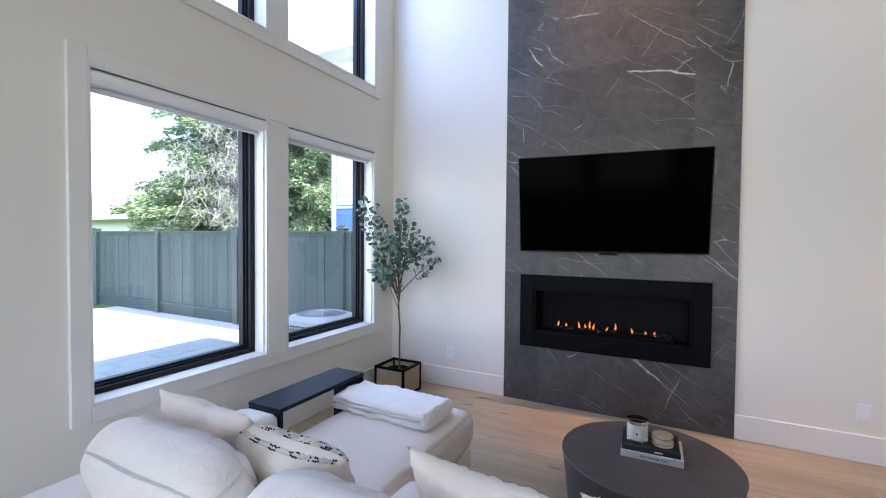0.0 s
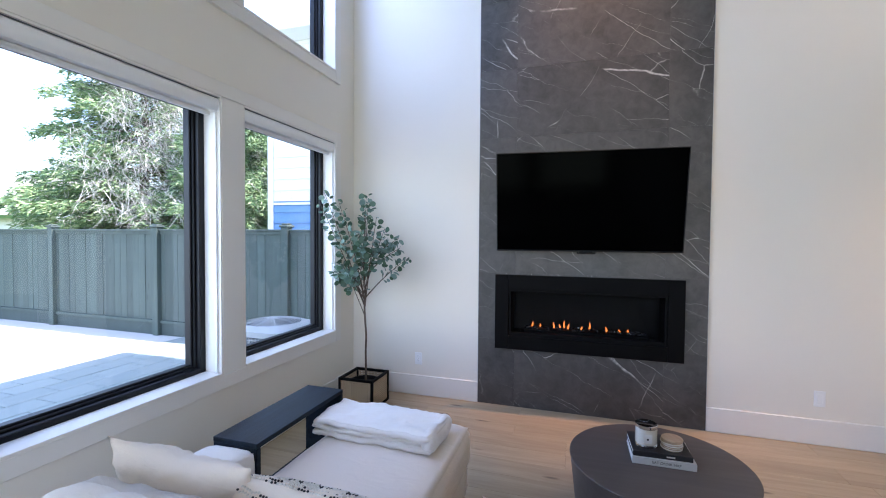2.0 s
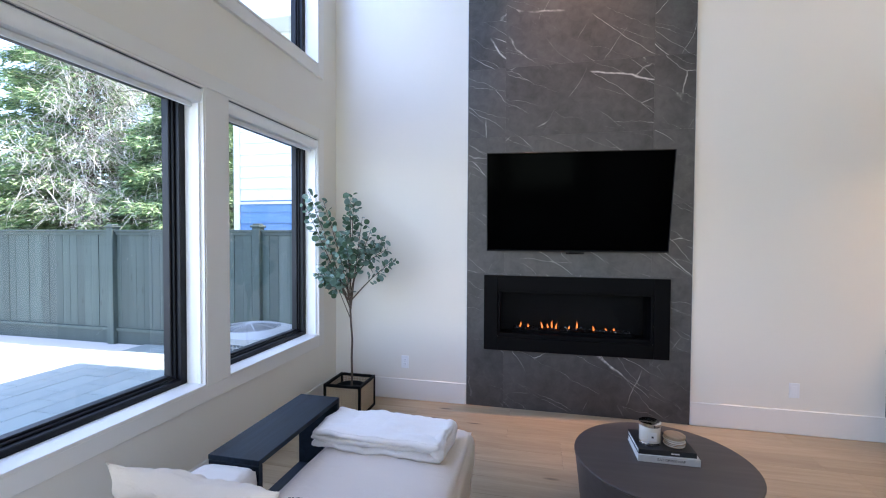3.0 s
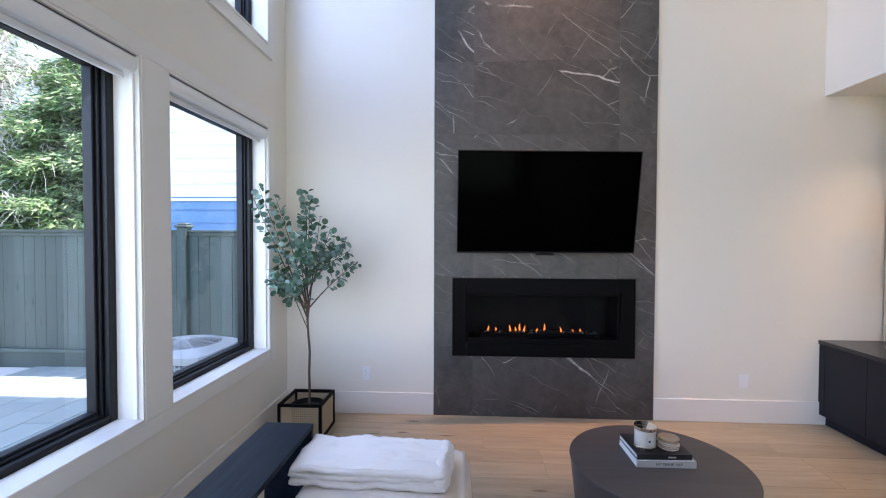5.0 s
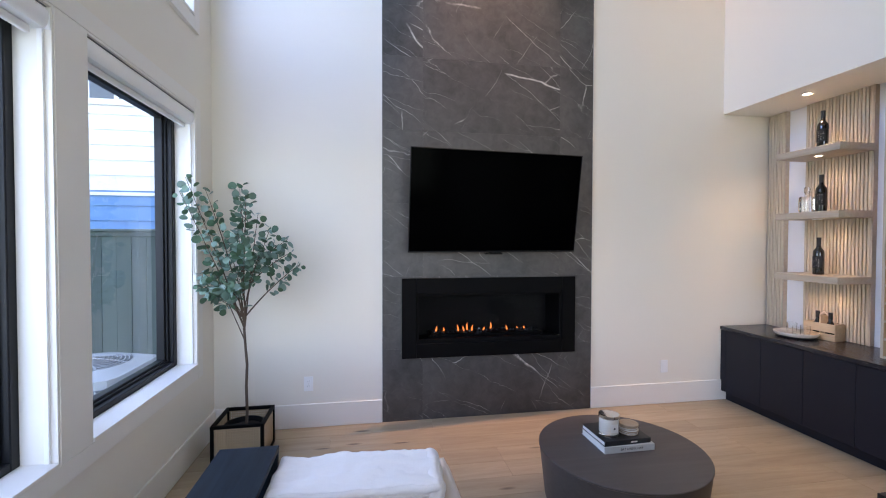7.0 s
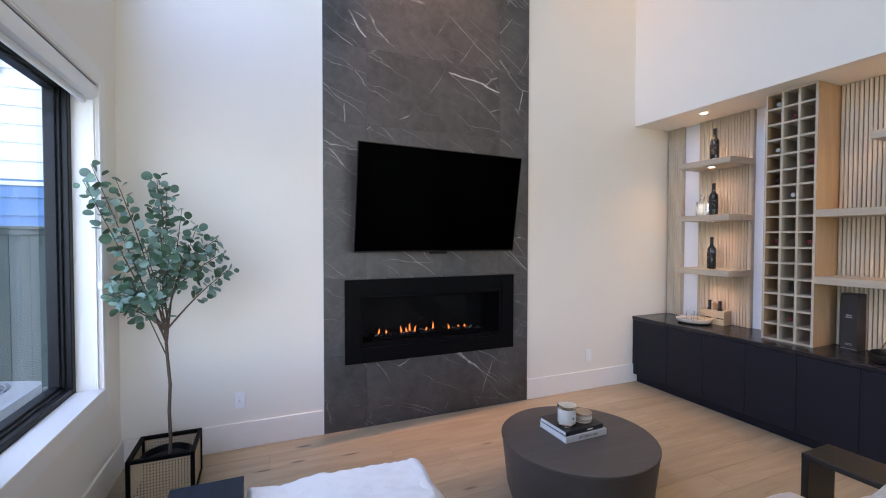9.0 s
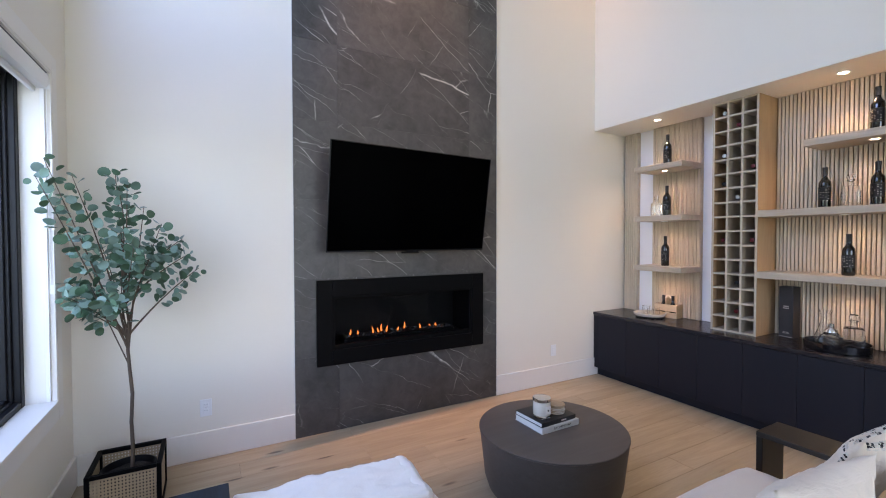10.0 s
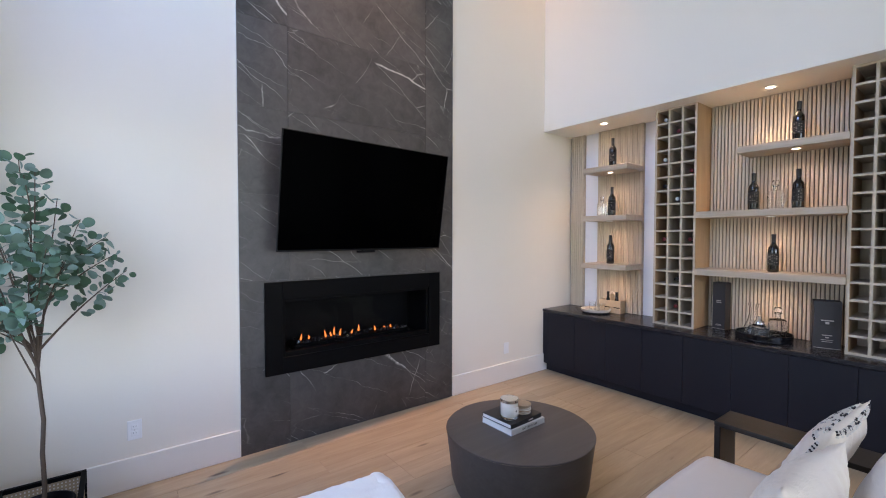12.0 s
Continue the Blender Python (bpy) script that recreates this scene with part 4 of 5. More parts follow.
def folded_blanket():
    b = thing("folded_blanket", "folded white plush throw blanket on the chaise", "blanket", (-0.150, -1.705, SEAT + 0.012), turn=-2.0)
    w, d = 0.69, 0.31
    for sx, sy, z0, hh, dx, dy, seed, tw in [(w, d, 0.0, 0.036, 0.0, 0.0, 21, 0.0), (w * 0.985, d * 0.97, 0.030, 0.036, -0.008, 0.006, 22, 1.2), (w * 1.0, d * 1.0, 0.058, 0.040, 0.002, 0.0, 25, -1.0)]:
        bm = soft_box(sx, sy, hh, hh * 0.48, 34, 0.003, 0.0, 8.0, seed)
        for v in bm.verts:
            q = v.co
            wave = noise.fractal(Vector((q.x * 7 + seed, q.y * 7, seed)), 0.9, 2.0, 4)
            fine = noise.noise(Vector((q.x * 60, q.y * 60, q.z * 60 + seed)))
            end = q.x / (sx / 2)
            q.z = q.z * (0.94 + 0.10 * end) + 0.015 * wave + 0.0020 * fine
            q.y += 0.016 * noise.noise(Vector((q.x * 6, seed, q.z * 18))) + 0.0018 * fine
            q.x += 0.012 * noise.noise(Vector((seed, q.y * 9, q.z * 25)))
        o = part("fold", bm, plush, b)
        o.matrix_basis = pose(dx, dy, z0, 0, 0, tw)
    bm = soft_box(0.075, d * 1.0, 0.098, 0.036, 24, 0.004, 0.006, 9.0, 24)
    for v in bm.verts:
        v.co.x += 0.012 * noise.noise(Vector((v.co.y * 9, v.co.z * 14, 3)))
    o = part("rolled_edge", bm, plush, b)
    o.location = (w / 2 - 0.022, 0.0, 0.0)


folded_blanket()


def side_table(x0, x1, y0, y1, top, mat, label, shelf=True):
    t = thing("side_table", label, "table", ((x0 + x1) / 2, (y0 + y1) / 2, 0.0), "sofa side tables")
    hx, hy = (x1 - x0) / 2, (y1 - y0) / 2
    part("tabletop", boxed(-hx, hx, -hy, hy, top - 0.024, top, 0.003, 2), mat, t)
    for s in (-1, 1):
        a, b = sorted((s * hy, s * (hy - 0.028)))
        part("end_panel", boxed(-hx + 0.001, hx - 0.001, a, b, 0.0, top - 0.0245, 0.003), mat, t)
    if shelf:
        part("shelf", boxed(-hx + 0.002, hx - 0.002, -hy + 0.0285, hy - 0.0285, 0.16, 0.186, 0.002), mat, t)


side_table(-0.750, -0.500, -2.262, -1.525, 0.581, dark_oak, "low blue-black stained oak waterfall side table with a lower shelf")
side_table(1.735, 1.945, -3.00, -2.270, 0.585, brown_black, "low brown-black wooden side table at the sofa end", False)


def coffee_table():
    t = thing("coffee_table", "round charcoal drum coffee table tapering to the floor", "table", (1.283, -1.366, 0.0))
    R, H = 0.446, 0.352
    part("drum", turned([(0.0, 0.0), (0.385, 0.0), (0.392, 0.006), (0.412, 0.07), (R - 0.020, 0.20), (R - 0.007, H - 0.045), (R - 0.004, H - 0.012)], 96), table_stain, t, smooth=30)
    part("tabletop", turned([(R - 0.006, H - 0.012), (R, H - 0.009), (R, H - 0.003), (R - 0.003, H), (0.0, H)], 96), table_stain, t, smooth=30)
    return H


CT_H = coffee_table()
BK = pose(1.300, -1.300, CT_H, 0, 0, 0.6)


def words(text, size, mat, parent, m, name="lettering"):
    cu = bpy.data.curves.new(name, "FONT")
    cu.body, cu.size, cu.align_x, cu.align_y, cu.extrude = text, size, "CENTER", "CENTER", 0.0003
    tmp = new(name, cu)
    me = bpy.data.meshes.new_from_object(tmp.evaluated_get(bpy.context.evaluated_depsgraph_get()))
    bpy.data.objects.remove(tmp)
    me.materials.append(mat)
    o = new(name, me)
    o.parent, o.matrix_basis = parent, m
    return o


def book(m, w, d, h, cover, label, title=None):
    b = new("book")
    b.matrix_basis = m
    tagged(b, label, "book", "books on the coffee table")
    part("page_block", boxed(-w / 2 + 0.004, w / 2 - 0.004, -d / 2 + 0.003, d / 2 - 0.004, 0.003, h - 0.003), paper, b, "off-white pages")
    part("cover_board", boxed(-w / 2, w / 2, -d / 2, d / 2, 0.0, 0.003, 0.0008), cover, b)
    part("cover_board", boxed(-w / 2, w / 2, -d / 2, d / 2, h - 0.003, h, 0.0008), cover, b)
    part("spine", boxed(-w / 2, w / 2, -d / 2 - 0.001, -d / 2 + 0.003, 0.0003, h - 0.0003, 0.001), cover, b)
    if title:
        words(title, 0.0185, ink, b, pose(0.012, -d / 2 - 0.0014, h / 2, 90))
    return b


book(BK, 0.300, 0.25, 0.036, grey_cloth, "thick pale grey book lying on the coffee table", "EAT DRINK NAP")
b2 = book(BK @ pose(-0.008, 0.004, 0.0362, 0, 0, 1.5), 0.282, 0.236, 0.027, black_cloth, "black hardcover book on top of the grey one")
part("spine_mark", boxed(0.018, 0.058, -0.1200, -0.1187, 0.010, 0.017), paper, b2, "small pale mark on the spine")


jar_cream = plain("jar_cream", (0.80, 0.755, 0.66), 0.12, vary=0.03, grain=8, bump=0.0, Coat_Weight=0.6)


def candle():
    m = BK @ pose(-0.072, -0.035, 0.0634) @ Matrix.Scale(1.22, 4)
    c = new("candle_jar")
    c.matrix_basis = m
    tagged(c, "cream candle in a glass jar with a silver lid", "candle")
    part("jar_base", turned([(0.0, 0.0), (0.040, 0.0), (0.0445, 0.004), (0.0445, 0.0135), (0.0, 0.0135)], 40), clear_glass, c, "clear thick glass base", smooth=40)
    part("jar", turned([(0.0, 0.014), (0.0430, 0.014), (0.0445, 0.016), (0.0445, 0.082), (0.0, 0.082)], 40), jar_cream, c, "glossy cream-filled jar wall", smooth=40)
    part("jar_neck", turned([(0.0440, 0.0825), (0.0440, 0.0895), (0.0, 0.0895)], 40), clear_glass, c, "clear glass neck", smooth=40)
    part("paper_label", boxed(-0.017, 0.017, -0.0462, -0.0448, 0.026, 0.064, 0.0006), paper, c, "small cream label")
    part("label_mark", boxed(-0.004, 0.004, -0.0469, -0.0464, 0.040, 0.048), ink, c, "small dark square")
    part("lid", turned([(0.0, 0.098), (0.042, 0.098), (0.0455, 0.0965), (0.0458, 0.091), (0.0458, 0.083), (0.0446, 0.083), (0.0446, 0.0895), (0.0, 0.0905)], 40), chrome, c, "polished silver lid", smooth=40)


candle()


def coasters():
    for i in range(4):
        c = new("coaster")
        c.matrix_basis = BK @ pose(0.052 + 0.002 * math.sin(i * 2.2), -0.030 + 0.002 * math.cos(i * 3.1), 0.0634 + 0.0146 * i, 0, 0, 40 * i) @ Matrix.Scale(1.2, 4)
        tagged(c, "round wood-and-marble coaster in a small stack", "coaster", "stacked coasters")
        part("disc", turned([(0.0, 0.0), (0.042, 0.0), (0.0435, 0.0015), (0.0435, 0.0088), (0.042, 0.0105), (0.0, 0.0105)], 36), coaster_wood if i % 2 == 0 or i == 3 else coaster_white, c, smooth=40)
        part("rim", turned([(0.0434, 0.003), (0.0442, 0.004), (0.0442, 0.007), (0.0434, 0.008)], 36), coaster_white if i % 2 == 0 else coaster_wood, c, "pale rim band", smooth=40)


coasters()

# ---- potted tree ----
PX, PY = -0.970, -0.368


def planter():
    p = thing("planter_box", "square black-framed planter with woven cane sides", "planter", (PX, PY, 0.0))
    h, H, b = 0.168, 0.276, 0.011
    for sx in (-1, 1):
        for sy in (-1, 1):
            part("corner_post", boxed(sx * (h - b) - b, sx * (h - b) + b, sy * (h - b) - b, sy * (h - b) + b, 0, H, 0.002), black_metal, p)
    for z0 in (0.0, H - 2 * b):
        for s in (-1, 1):
            part("rail", boxed(-h + 2 * b + 0.0003, h - 2 * b - 0.0003, s * (h - b) - b, s * (h - b) + b, z0, z0 + 2 * b, 0.002), black_metal, p)
            part("rail", boxed(s * (h - b) - b, s * (h - b) + b, -h + 2 * b + 0.0003, h - 2 * b - 0.0003, z0, z0 + 2 * b, 0.002), black_metal, p)
    # open cane weave: flat strips over and under
    n = 19
    span = 2 * (h - 2 * b)
    for face in range(4):
        bm = bmesh.new()
        for i in range(n):
            u = -span / 2 + span * (i + 0.5) / n
            box(bm, u - 0.0047, u + 0.0047, -0.0012, 0.0, 2 * b, H - 2 * b)
        k = 13
        for j in range(k):
            z = 2 * b + (H - 4 * b) * (j + 0.5) / k
            box(bm, -span / 2, span / 2, -0.0026, -0.0014, z - 0.0046, z + 0.0046)
        o = tagged(part("cane_panel", bm, cane, p, "woven cane panel"), kind="stuff")
        o.matrix_basis = pose(0, 0, 0, 0, 0, 90 * face) @ pose(0, -(h - b), 0)
    part("floor_panel", boxed(-h + 2 * b, h - 2 * b, -h + 2 * b, h - 2 * b, 0.003, 0.015), black_metal, p)


planter()
pot = thing("nursery_pot", "round black pot with dark soil inside the planter", "pot", (PX, PY, 0.0155))
part("pot_wall", turned([(0.0, 0.0), (0.105, 0.0), (0.128, 0.195), (0.134, 0.197), (0.134, 0.205), (0.126, 0.207), (0.121, 0.195), (0.100, 0.008), (0.0, 0.006)], 36), black_plastic, pot, smooth=40)
bm = turned([(0.0, 0.178), (0.05, 0.180), (0.09, 0.176), (0.1185, 0.172), (0.10, 0.02), (0.0, 0.018)], 28)
for v in bm.verts:
    v.co.z += 0.006 * noise.noise(v.co * 40)
part("potting_soil", bm, soil, pot, "dark soil", smooth=60)


def leaf_mesh(r):
    """A round, slightly cupped leaf with a short stalk; grows along +x."""
    bm = bmesh.new()
    seg = 12
    mid = bm.verts.new((r, 0, -0.10 * r))
    ring = []
    for k in range(seg):
        a = math.tau * k / seg
        ring.append(bm.verts.new((r + r * 1.04 * math.cos(a), r * 0.94 * math.sin(a), 0.14 * r * math.sin(a) ** 2 - 0.05 * r * math.cos(2 * a))))
    for k in range(seg):
        bm.faces.new((mid, ring[k], ring[(k + 1) % seg]))
    for f in bm.faces:
        f.smooth = True
    return bm


def eucalyptus():
    t = thing("potted_tree", "faux silver-dollar eucalyptus tree with thin stems and round leaves", "plant", (PX, PY, 0.175))
    rnd = random.Random(17)
    base = Vector((PX, PY, 0.175))
    trunk = [(0.015, -0.004, 0.0), (0.022, -0.01, 0.14), (0.016, -0.004, 0.30), (0.024, -0.01, 0.46), (0.014, -0.014, 0.60), (0.006, -0.01, 0.72)]
    part("trunk", tube(trunk, 0.0100, 10, 0.0085), bark, t, "thin grey-brown trunk", smooth=60)
    fork = Vector(trunk[-1])
    top = Vector((-0.99, -0.34, 1.80)) - base
    part("trunk", tube([tuple(fork.lerp(top, i / 6) + Vector((0.012 * math.sin(i * 1.7), 0.01 * math.cos(i * 2.1), 0))) for i in range(7)], 0.0075, 8, 0.002), bark, t, "thin leading stem", smooth=60)

    def leader(f):
        return fork.lerp(top, f)

    # stem tips in room coordinates: where the crown reaches
    tips = [
        ((-1.255, -0.57, 1.905), 1.0), ((-1.28, -0.60, 1.815), 1.0), ((-1.17, -0.48, 1.84), 1.0), ((-1.03, -0.22, 1.905), 1.0), ((-0.96, -0.32, 1.83), 0.9), ((-0.885, -0.30, 1.70), 0.9),
        ((-0.615, -0.21, 1.325), 0.9), ((-0.66, -0.28, 1.42), 0.8), ((-0.70, -0.22, 1.51), 0.7), ((-0.76, -0.30, 1.46), 0.8), ((-1.10, -0.50, 1.27), 0.9),
        ((-1.22, -0.42, 1.29), 0.9), ((-1.17, -0.46, 1.14), 0.8), ((-1.02, -0.60, 1.20), 0.9), ((-0.90, -0.60, 1.46), 0.9), ((-1.20, -0.52, 1.22), 0.8), ((-1.10, -0.26, 1.50), 0.8), ((-0.80, -0.30, 1.60), 0.8), ((-0.97, -0.48, 1.55), 0.9), ((-0.98, -0.44, 1.30), 0.8), ((-0.85, -0.42, 1.40), 0.8),
    ]
    masters = [part("leaf", leaf_mesh(r), leaf_green, t, "round grey-green leaf") for r in (0.019, 0.024, 0.028)]
    for o in masters:
        o.matrix_basis = Matrix.Translation(fork + Vector((0, 0, 0.15)))
    spots = []
    for k, (tip, dens) in enumerate(tips):
        end = Vector(tip) - base
        mid = fork.lerp(end, 0.5) + Vector((0, 0, 0.07 if end.z > 1.2 else 0.13)) + Vector((rnd.uniform(-0.03, 0.03), rnd.uniform(-0.03, 0.03), 0))
        a, b = leader(rnd.uniform(0.0, 0.55) * min(1.0, max(0.0, (end.z - fork.z - 0.1) / 0.75))), mid
        if k in (0, 5, 10):
            a = fork - Vector((0, 0, 0.04 * (k / 5)))
        b = a.lerp(end, 0.45) + Vector((rnd.uniform(-0.02, 0.02), rnd.uniform(-0.02, 0.02), 0.05))
        pts = [(a * (1 - u) ** 2 + 2 * b * u * (1 - u) + end * u * u) for u in (i / 9 for i in range(10))]
        part("stem", tube([tuple(p) for p in pts], 0.0062 if k < 9 else 0.004, 7, 0.0016), bark, t, "thin brown stem", smooth=60)
        count = int(31 * dens)
        for i in range(count):
            u = 0.42 + 0.58 * (i + rnd.random() * 0.5) / count
            p = a * (1 - u) ** 2 + 2 * b * u * (1 - u) + end * u * u
            d = (2 * (1 - u) * (b - a) + 2 * u * (end - b)).normalized()
            spots.append((p, d, u))
    for i, (p, d, u) in enumerate(spots):
        a = i * 2.4 + rnd.uniform(-0.5, 0.5)
        side = d.cross(Vector((0, 0, 1)))
        side = side.normalized() if side.length > 0.05 else Vector((1, 0, 0))
        up = side.cross(d).normalized()
        way = (math.cos(a) * side + math.sin(a) * up + 0.45 * d + Vector((0, 0, -0.1))).normalized()
        nrm = way.orthogonal().normalized()
        nrm = Matrix.Rotation(rnd.random() * math.tau, 3, way) @ nrm
        yv = nrm.cross(way)
        m = Matrix((way, yv, nrm)).transposed().to_4x4()
        stalk = rnd.uniform(0.008, 0.040) * (1.25 - 0.5 * u)
        s = rnd.uniform(0.85, 1.12)
        m = Matrix.Translation(p + way * stalk) @ m @ Matrix.Scale(s, 4)
        far = p + base + way * (stalk + 0.055)
        if far.x < (-1.37 if far.y < -0.42 else CF + 0.002):
            continue
        again(masters[i % 3], "leaf", t, m)


eucalyptus()

# ---- things on the bar ----


def standing_bottle(x, y, z, k=1.0, kind=0):
    b = thing("wine_bottle", "dark glass wine bottle with a dark printed label", "bottle", (x, y, z), "wine bottles on the shelves", turn=rng.uniform(-12, 12))
    H = 0.30 * k
    prof = [(0.0, 0.004), (0.030, 0.0), (0.0365, 0.004), (0.0375, 0.012), (0.0375, 0.175), (0.034, 0.195), (0.020, 0.214), (0.0150, 0.228), (0.0142, 0.250), (0.0142, 0.296), (0.0, 0.296)]
    part("glass_body", turned([(r * k, q * k) for r, q in prof], 28), bottle_glass, b, smooth=40)
    part("capsule", turned([(0.0148 * k, 0.236 * k), (0.0150 * k, 0.285 * k), (0.0158 * k, 0.287 * k), (0.0158 * k, 0.296 * k), (0.0145 * k, 0.300 * k), (0.0, 0.3005 * k)], 20), foil_black, b, "black foil capsule", smooth=40)
    # printed label wraps the half that faces the room
    bm = bmesh.new()
    lines = [[], []]
    for i in range(17):
        a = math.pi - 1.35 + 2.7 * i / 16
        for q, store in ((0.055, 0), (0.150, 1)):
            lines[store].append(bm.verts.new((0.0379 * k * math.cos(a), 0.0379 * k * math.sin(a), q * k)))
    for i in range(16):
        bm.faces.new((lines[0][i], lines[0][i + 1], lines[1][i + 1], lines[1][i]))
    bmesh.ops.solidify(bm, geom=bm.faces[:], thickness=0.0003)
    part("paper_label", bm, label_dark, b, "dark paper label", smooth=40)
    # rough pale print: short bars, unreadable from here
    bm = bmesh.new()
    for i in range(7):
        q = (0.066 + 0.0115 * i) * k
        for j in range(5):
            if rng.random() < 0.45:
                continue
            a = math.pi - 0.8 + 0.4 * j
            hw = rng.uniform(0.002, 0.005) * k
            m = Matrix.Rotation(a, 4, "Z") @ Matrix.Translation((0.0383 * k, 0, q)) @ Matrix.Diagonal((0.0004, hw * 2, 0.0035 * k, 1))
            bmesh.ops.create_cube(bm, size=1.0, matrix=m)
    tagged(part("label_print", bm, gold_ink, b, "pale label print"), kind="stuff")


rng = random.Random(9)
standing_bottle(3.480, -0.645, 2.2465)
standing_bottle(3.480, -0.643, 1.7375)
standing_bottle(3.480, -0.632, 1.2335)
standing_bottle(3.480, -2.177, 2.2465)
standing_bottle(3.480, -1.896, 1.7355)
standing_bottle(3.480, -2.185, 1.7355)
standing_bottle(3.480, -2.039, 1.2385, 1.0)


def decanter(x, y, z, k=1.0, label="square cut-glass decanter with a glass stopper", stop=True):
    d = thing("decanter", label, "decanter", (x, y, z), "glass decanters", turn=20)
    bm = soft_box(0.092 * k, 0.092 * k, 0.135 * k, 0.016 * k, 10, 0.0, 0.0)
    neck = turned([(0.017 * k, 0.128 * k), (0.0155 * k, 0.165 * k), (0.022 * k, 0.172 * k), (0.022 * k, 0.177 * k), (0.0135 * k, 0.177 * k), (0.013 * k, 0.130 * k)], 24)
    o = part("body", bm, clear_glass, d, "clear cut-glass body")
    part("neck", neck, clear_glass, d, "clear glass neck", smooth=40)
    bm = bmesh.new()
    for i in range(4):
        for j in range(4):
            for f in range(4):
                m = Matrix.Rotation(f * math.pi / 2, 4, "Z") @ Matrix.Translation(((-0.030 + 0.02 * i) * k, -0.0462 * k, (0.022 + 0.022 * j) * k)) @ Matrix.Rotation(math.pi / 4, 4, "Y") @ Matrix.Diagonal((0.012 * k, 0.003 * k, 0.012 * k, 1))
                bmesh.ops.create_cube(bm, size=1.0, matrix=m)
    tagged(part("cut_facets", bm, clear_glass, d, "diamond cut facets"), kind="stuff")
    if stop:
        part("stopper", turned([(0.0, 0.150 * k), (0.011 * k, 0.150 * k), (0.0125 * k, 0.1775 * k), (0.020 * k, 0.180 * k), (0.023 * k, 0.198 * k), (0.016 * k, 0.212 * k), (0.0, 0.214 * k)], 12), clear_glass, d, "glass stopper")


decanter(3.480, -0.531, 1.7375)
decanter(3.480, -2.043, 1.7355, 1.08)


def tumbler(x, y, z, k=1.0):
    g = thing("glass_tumbler", "clear glass tumbler on the tray", "glass", (x, y, z), "tumblers")
    part("wall", turned([(0.0, 0.0), (0.032 * k, 0.0), (0.038 * k, 0.088 * k), (0.0365 * k, 0.089 * k), (0.031 * k, 0.010 * k), (0.0, 0.009 * k)], 28), clear_glass, g, smooth=40)


# round serving board by the fireplace wall
tr = thing("serving_tray", "round whitewashed wooden tray on a black base", "tray", (3.430, -0.500, 0.7002))
part("base", turned([(0.0, 0.0), (0.118, 0.0), (0.140, 0.014), (0.138, 0.016), (0.0, 0.016)], 48), black_plastic, tr, "black base", smooth=40)
part("rim", turned([(0.0, 0.0162), (0.136, 0.0162), (0.150, 0.030), (0.154, 0.046), (0.149, 0.046), (0.143, 0.032), (0.130, 0.022), (0.0, 0.021)], 48), plain("whitewashed_wood", (0.66, 0.60, 0.52), 0.6, vary=0.15, grain=80, bump=0.3), tr, "whitewashed rim", smooth=40)
tumbler(3.445, -0.450, 0.7215)
tumbler(3.400, -0.530, 0.7215, 0.8)
tumbler(3.465, -0.550, 0.7215, 0.9)


def crate():
    c = thing("bottle_crate", "small open pine bottle crate with a rope handle", "crate", (3.592, -0.595, 0.7002), turn=3)
    x, y, h, t = 0.055, 0.118, 0.135, 0.009
    for s in (-1, 1):
        a, b = sorted((s * x, s * (x - t)))
        for z0, z1 in ((0.0, 0.056), (0.066, h)):
            part("side_slat", boxed(a, b, -y, y, z0, z1, 0.0015), crate_pine, c)
        a, b = sorted((s * y, s * (y - t)))
        part("end_board", boxed(-x + t + 0.0003, x - t - 0.0003, a, b, 0.0, h, 0.0015), crate_pine, c)
    part("crate_floor", boxed(-x + t, x - t, -y + t, y - t, 0.001, 0.009), crate_pine, c)
    part("centre_board", boxed(-x + t + 0.001, x - t - 0.001, -0.005, 0.005, 0.010, 0.20, 0.0015), crate_pine, c)
    part("rope_handle", tube([(0, -0.028 + 0.056 * i / 8, 0.195 + 0.03 * math.sin(math.pi * i / 8)) for i in range(9)], 0.006, 8), linen_beige, c, "pale rope handle", smooth=60)


crate()
for dy in (-0.052, 0.052):
    s = thing("small_bottle", "small dark bottle standing in the crate", "bottle", (3.592 + dy * 0.05, -0.595 + dy, 0.7102), "small bottles in the crate")
    part("glass_body", turned([(0.0, 0.0), (0.030, 0.0), (0.0315, 0.006), (0.0315, 0.095), (0.020, 0.130), (0.0135, 0.148), (0.0132, 0.205), (0.0, 0.206)], 24), bottle_glass, s, smooth=40)
    part("capsule", turned([(0.0137, 0.160), (0.0141, 0.200), (0.0146, 0.212), (0.0, 0.213)], 20), foil_black, s, "black foil neck", smooth=40)


def gift_box(x, y, w, d, h, turn, bars):
    """A printed carton; front faces -x. The print is too small to read."""
    b = thing("bottle_carton", "upright charcoal spirits carton with small pale print", "box", (x, y, 0.7002), "spirits cartons", turn=turn)
    part("carton", boxed(-d / 2, d / 2, -w / 2, w / 2, 0, h, 0.0015), box_grey, b)
    for i, (zz, hw, hh) in enumerate(bars):
        part("print_bar", boxed(-d / 2 - 0.0006, -d / 2 - 0.0001, -hw, hw, zz - hh, zz + hh), gold_ink, b, "pale printed bar")
    part("foil_line", boxed(-d / 2 - 0.0008, -d / 2 - 0.0001, -w / 2 + 0.002, w / 2 - 0.002, 0.006, 0.009), gold_ink, b)
    return b


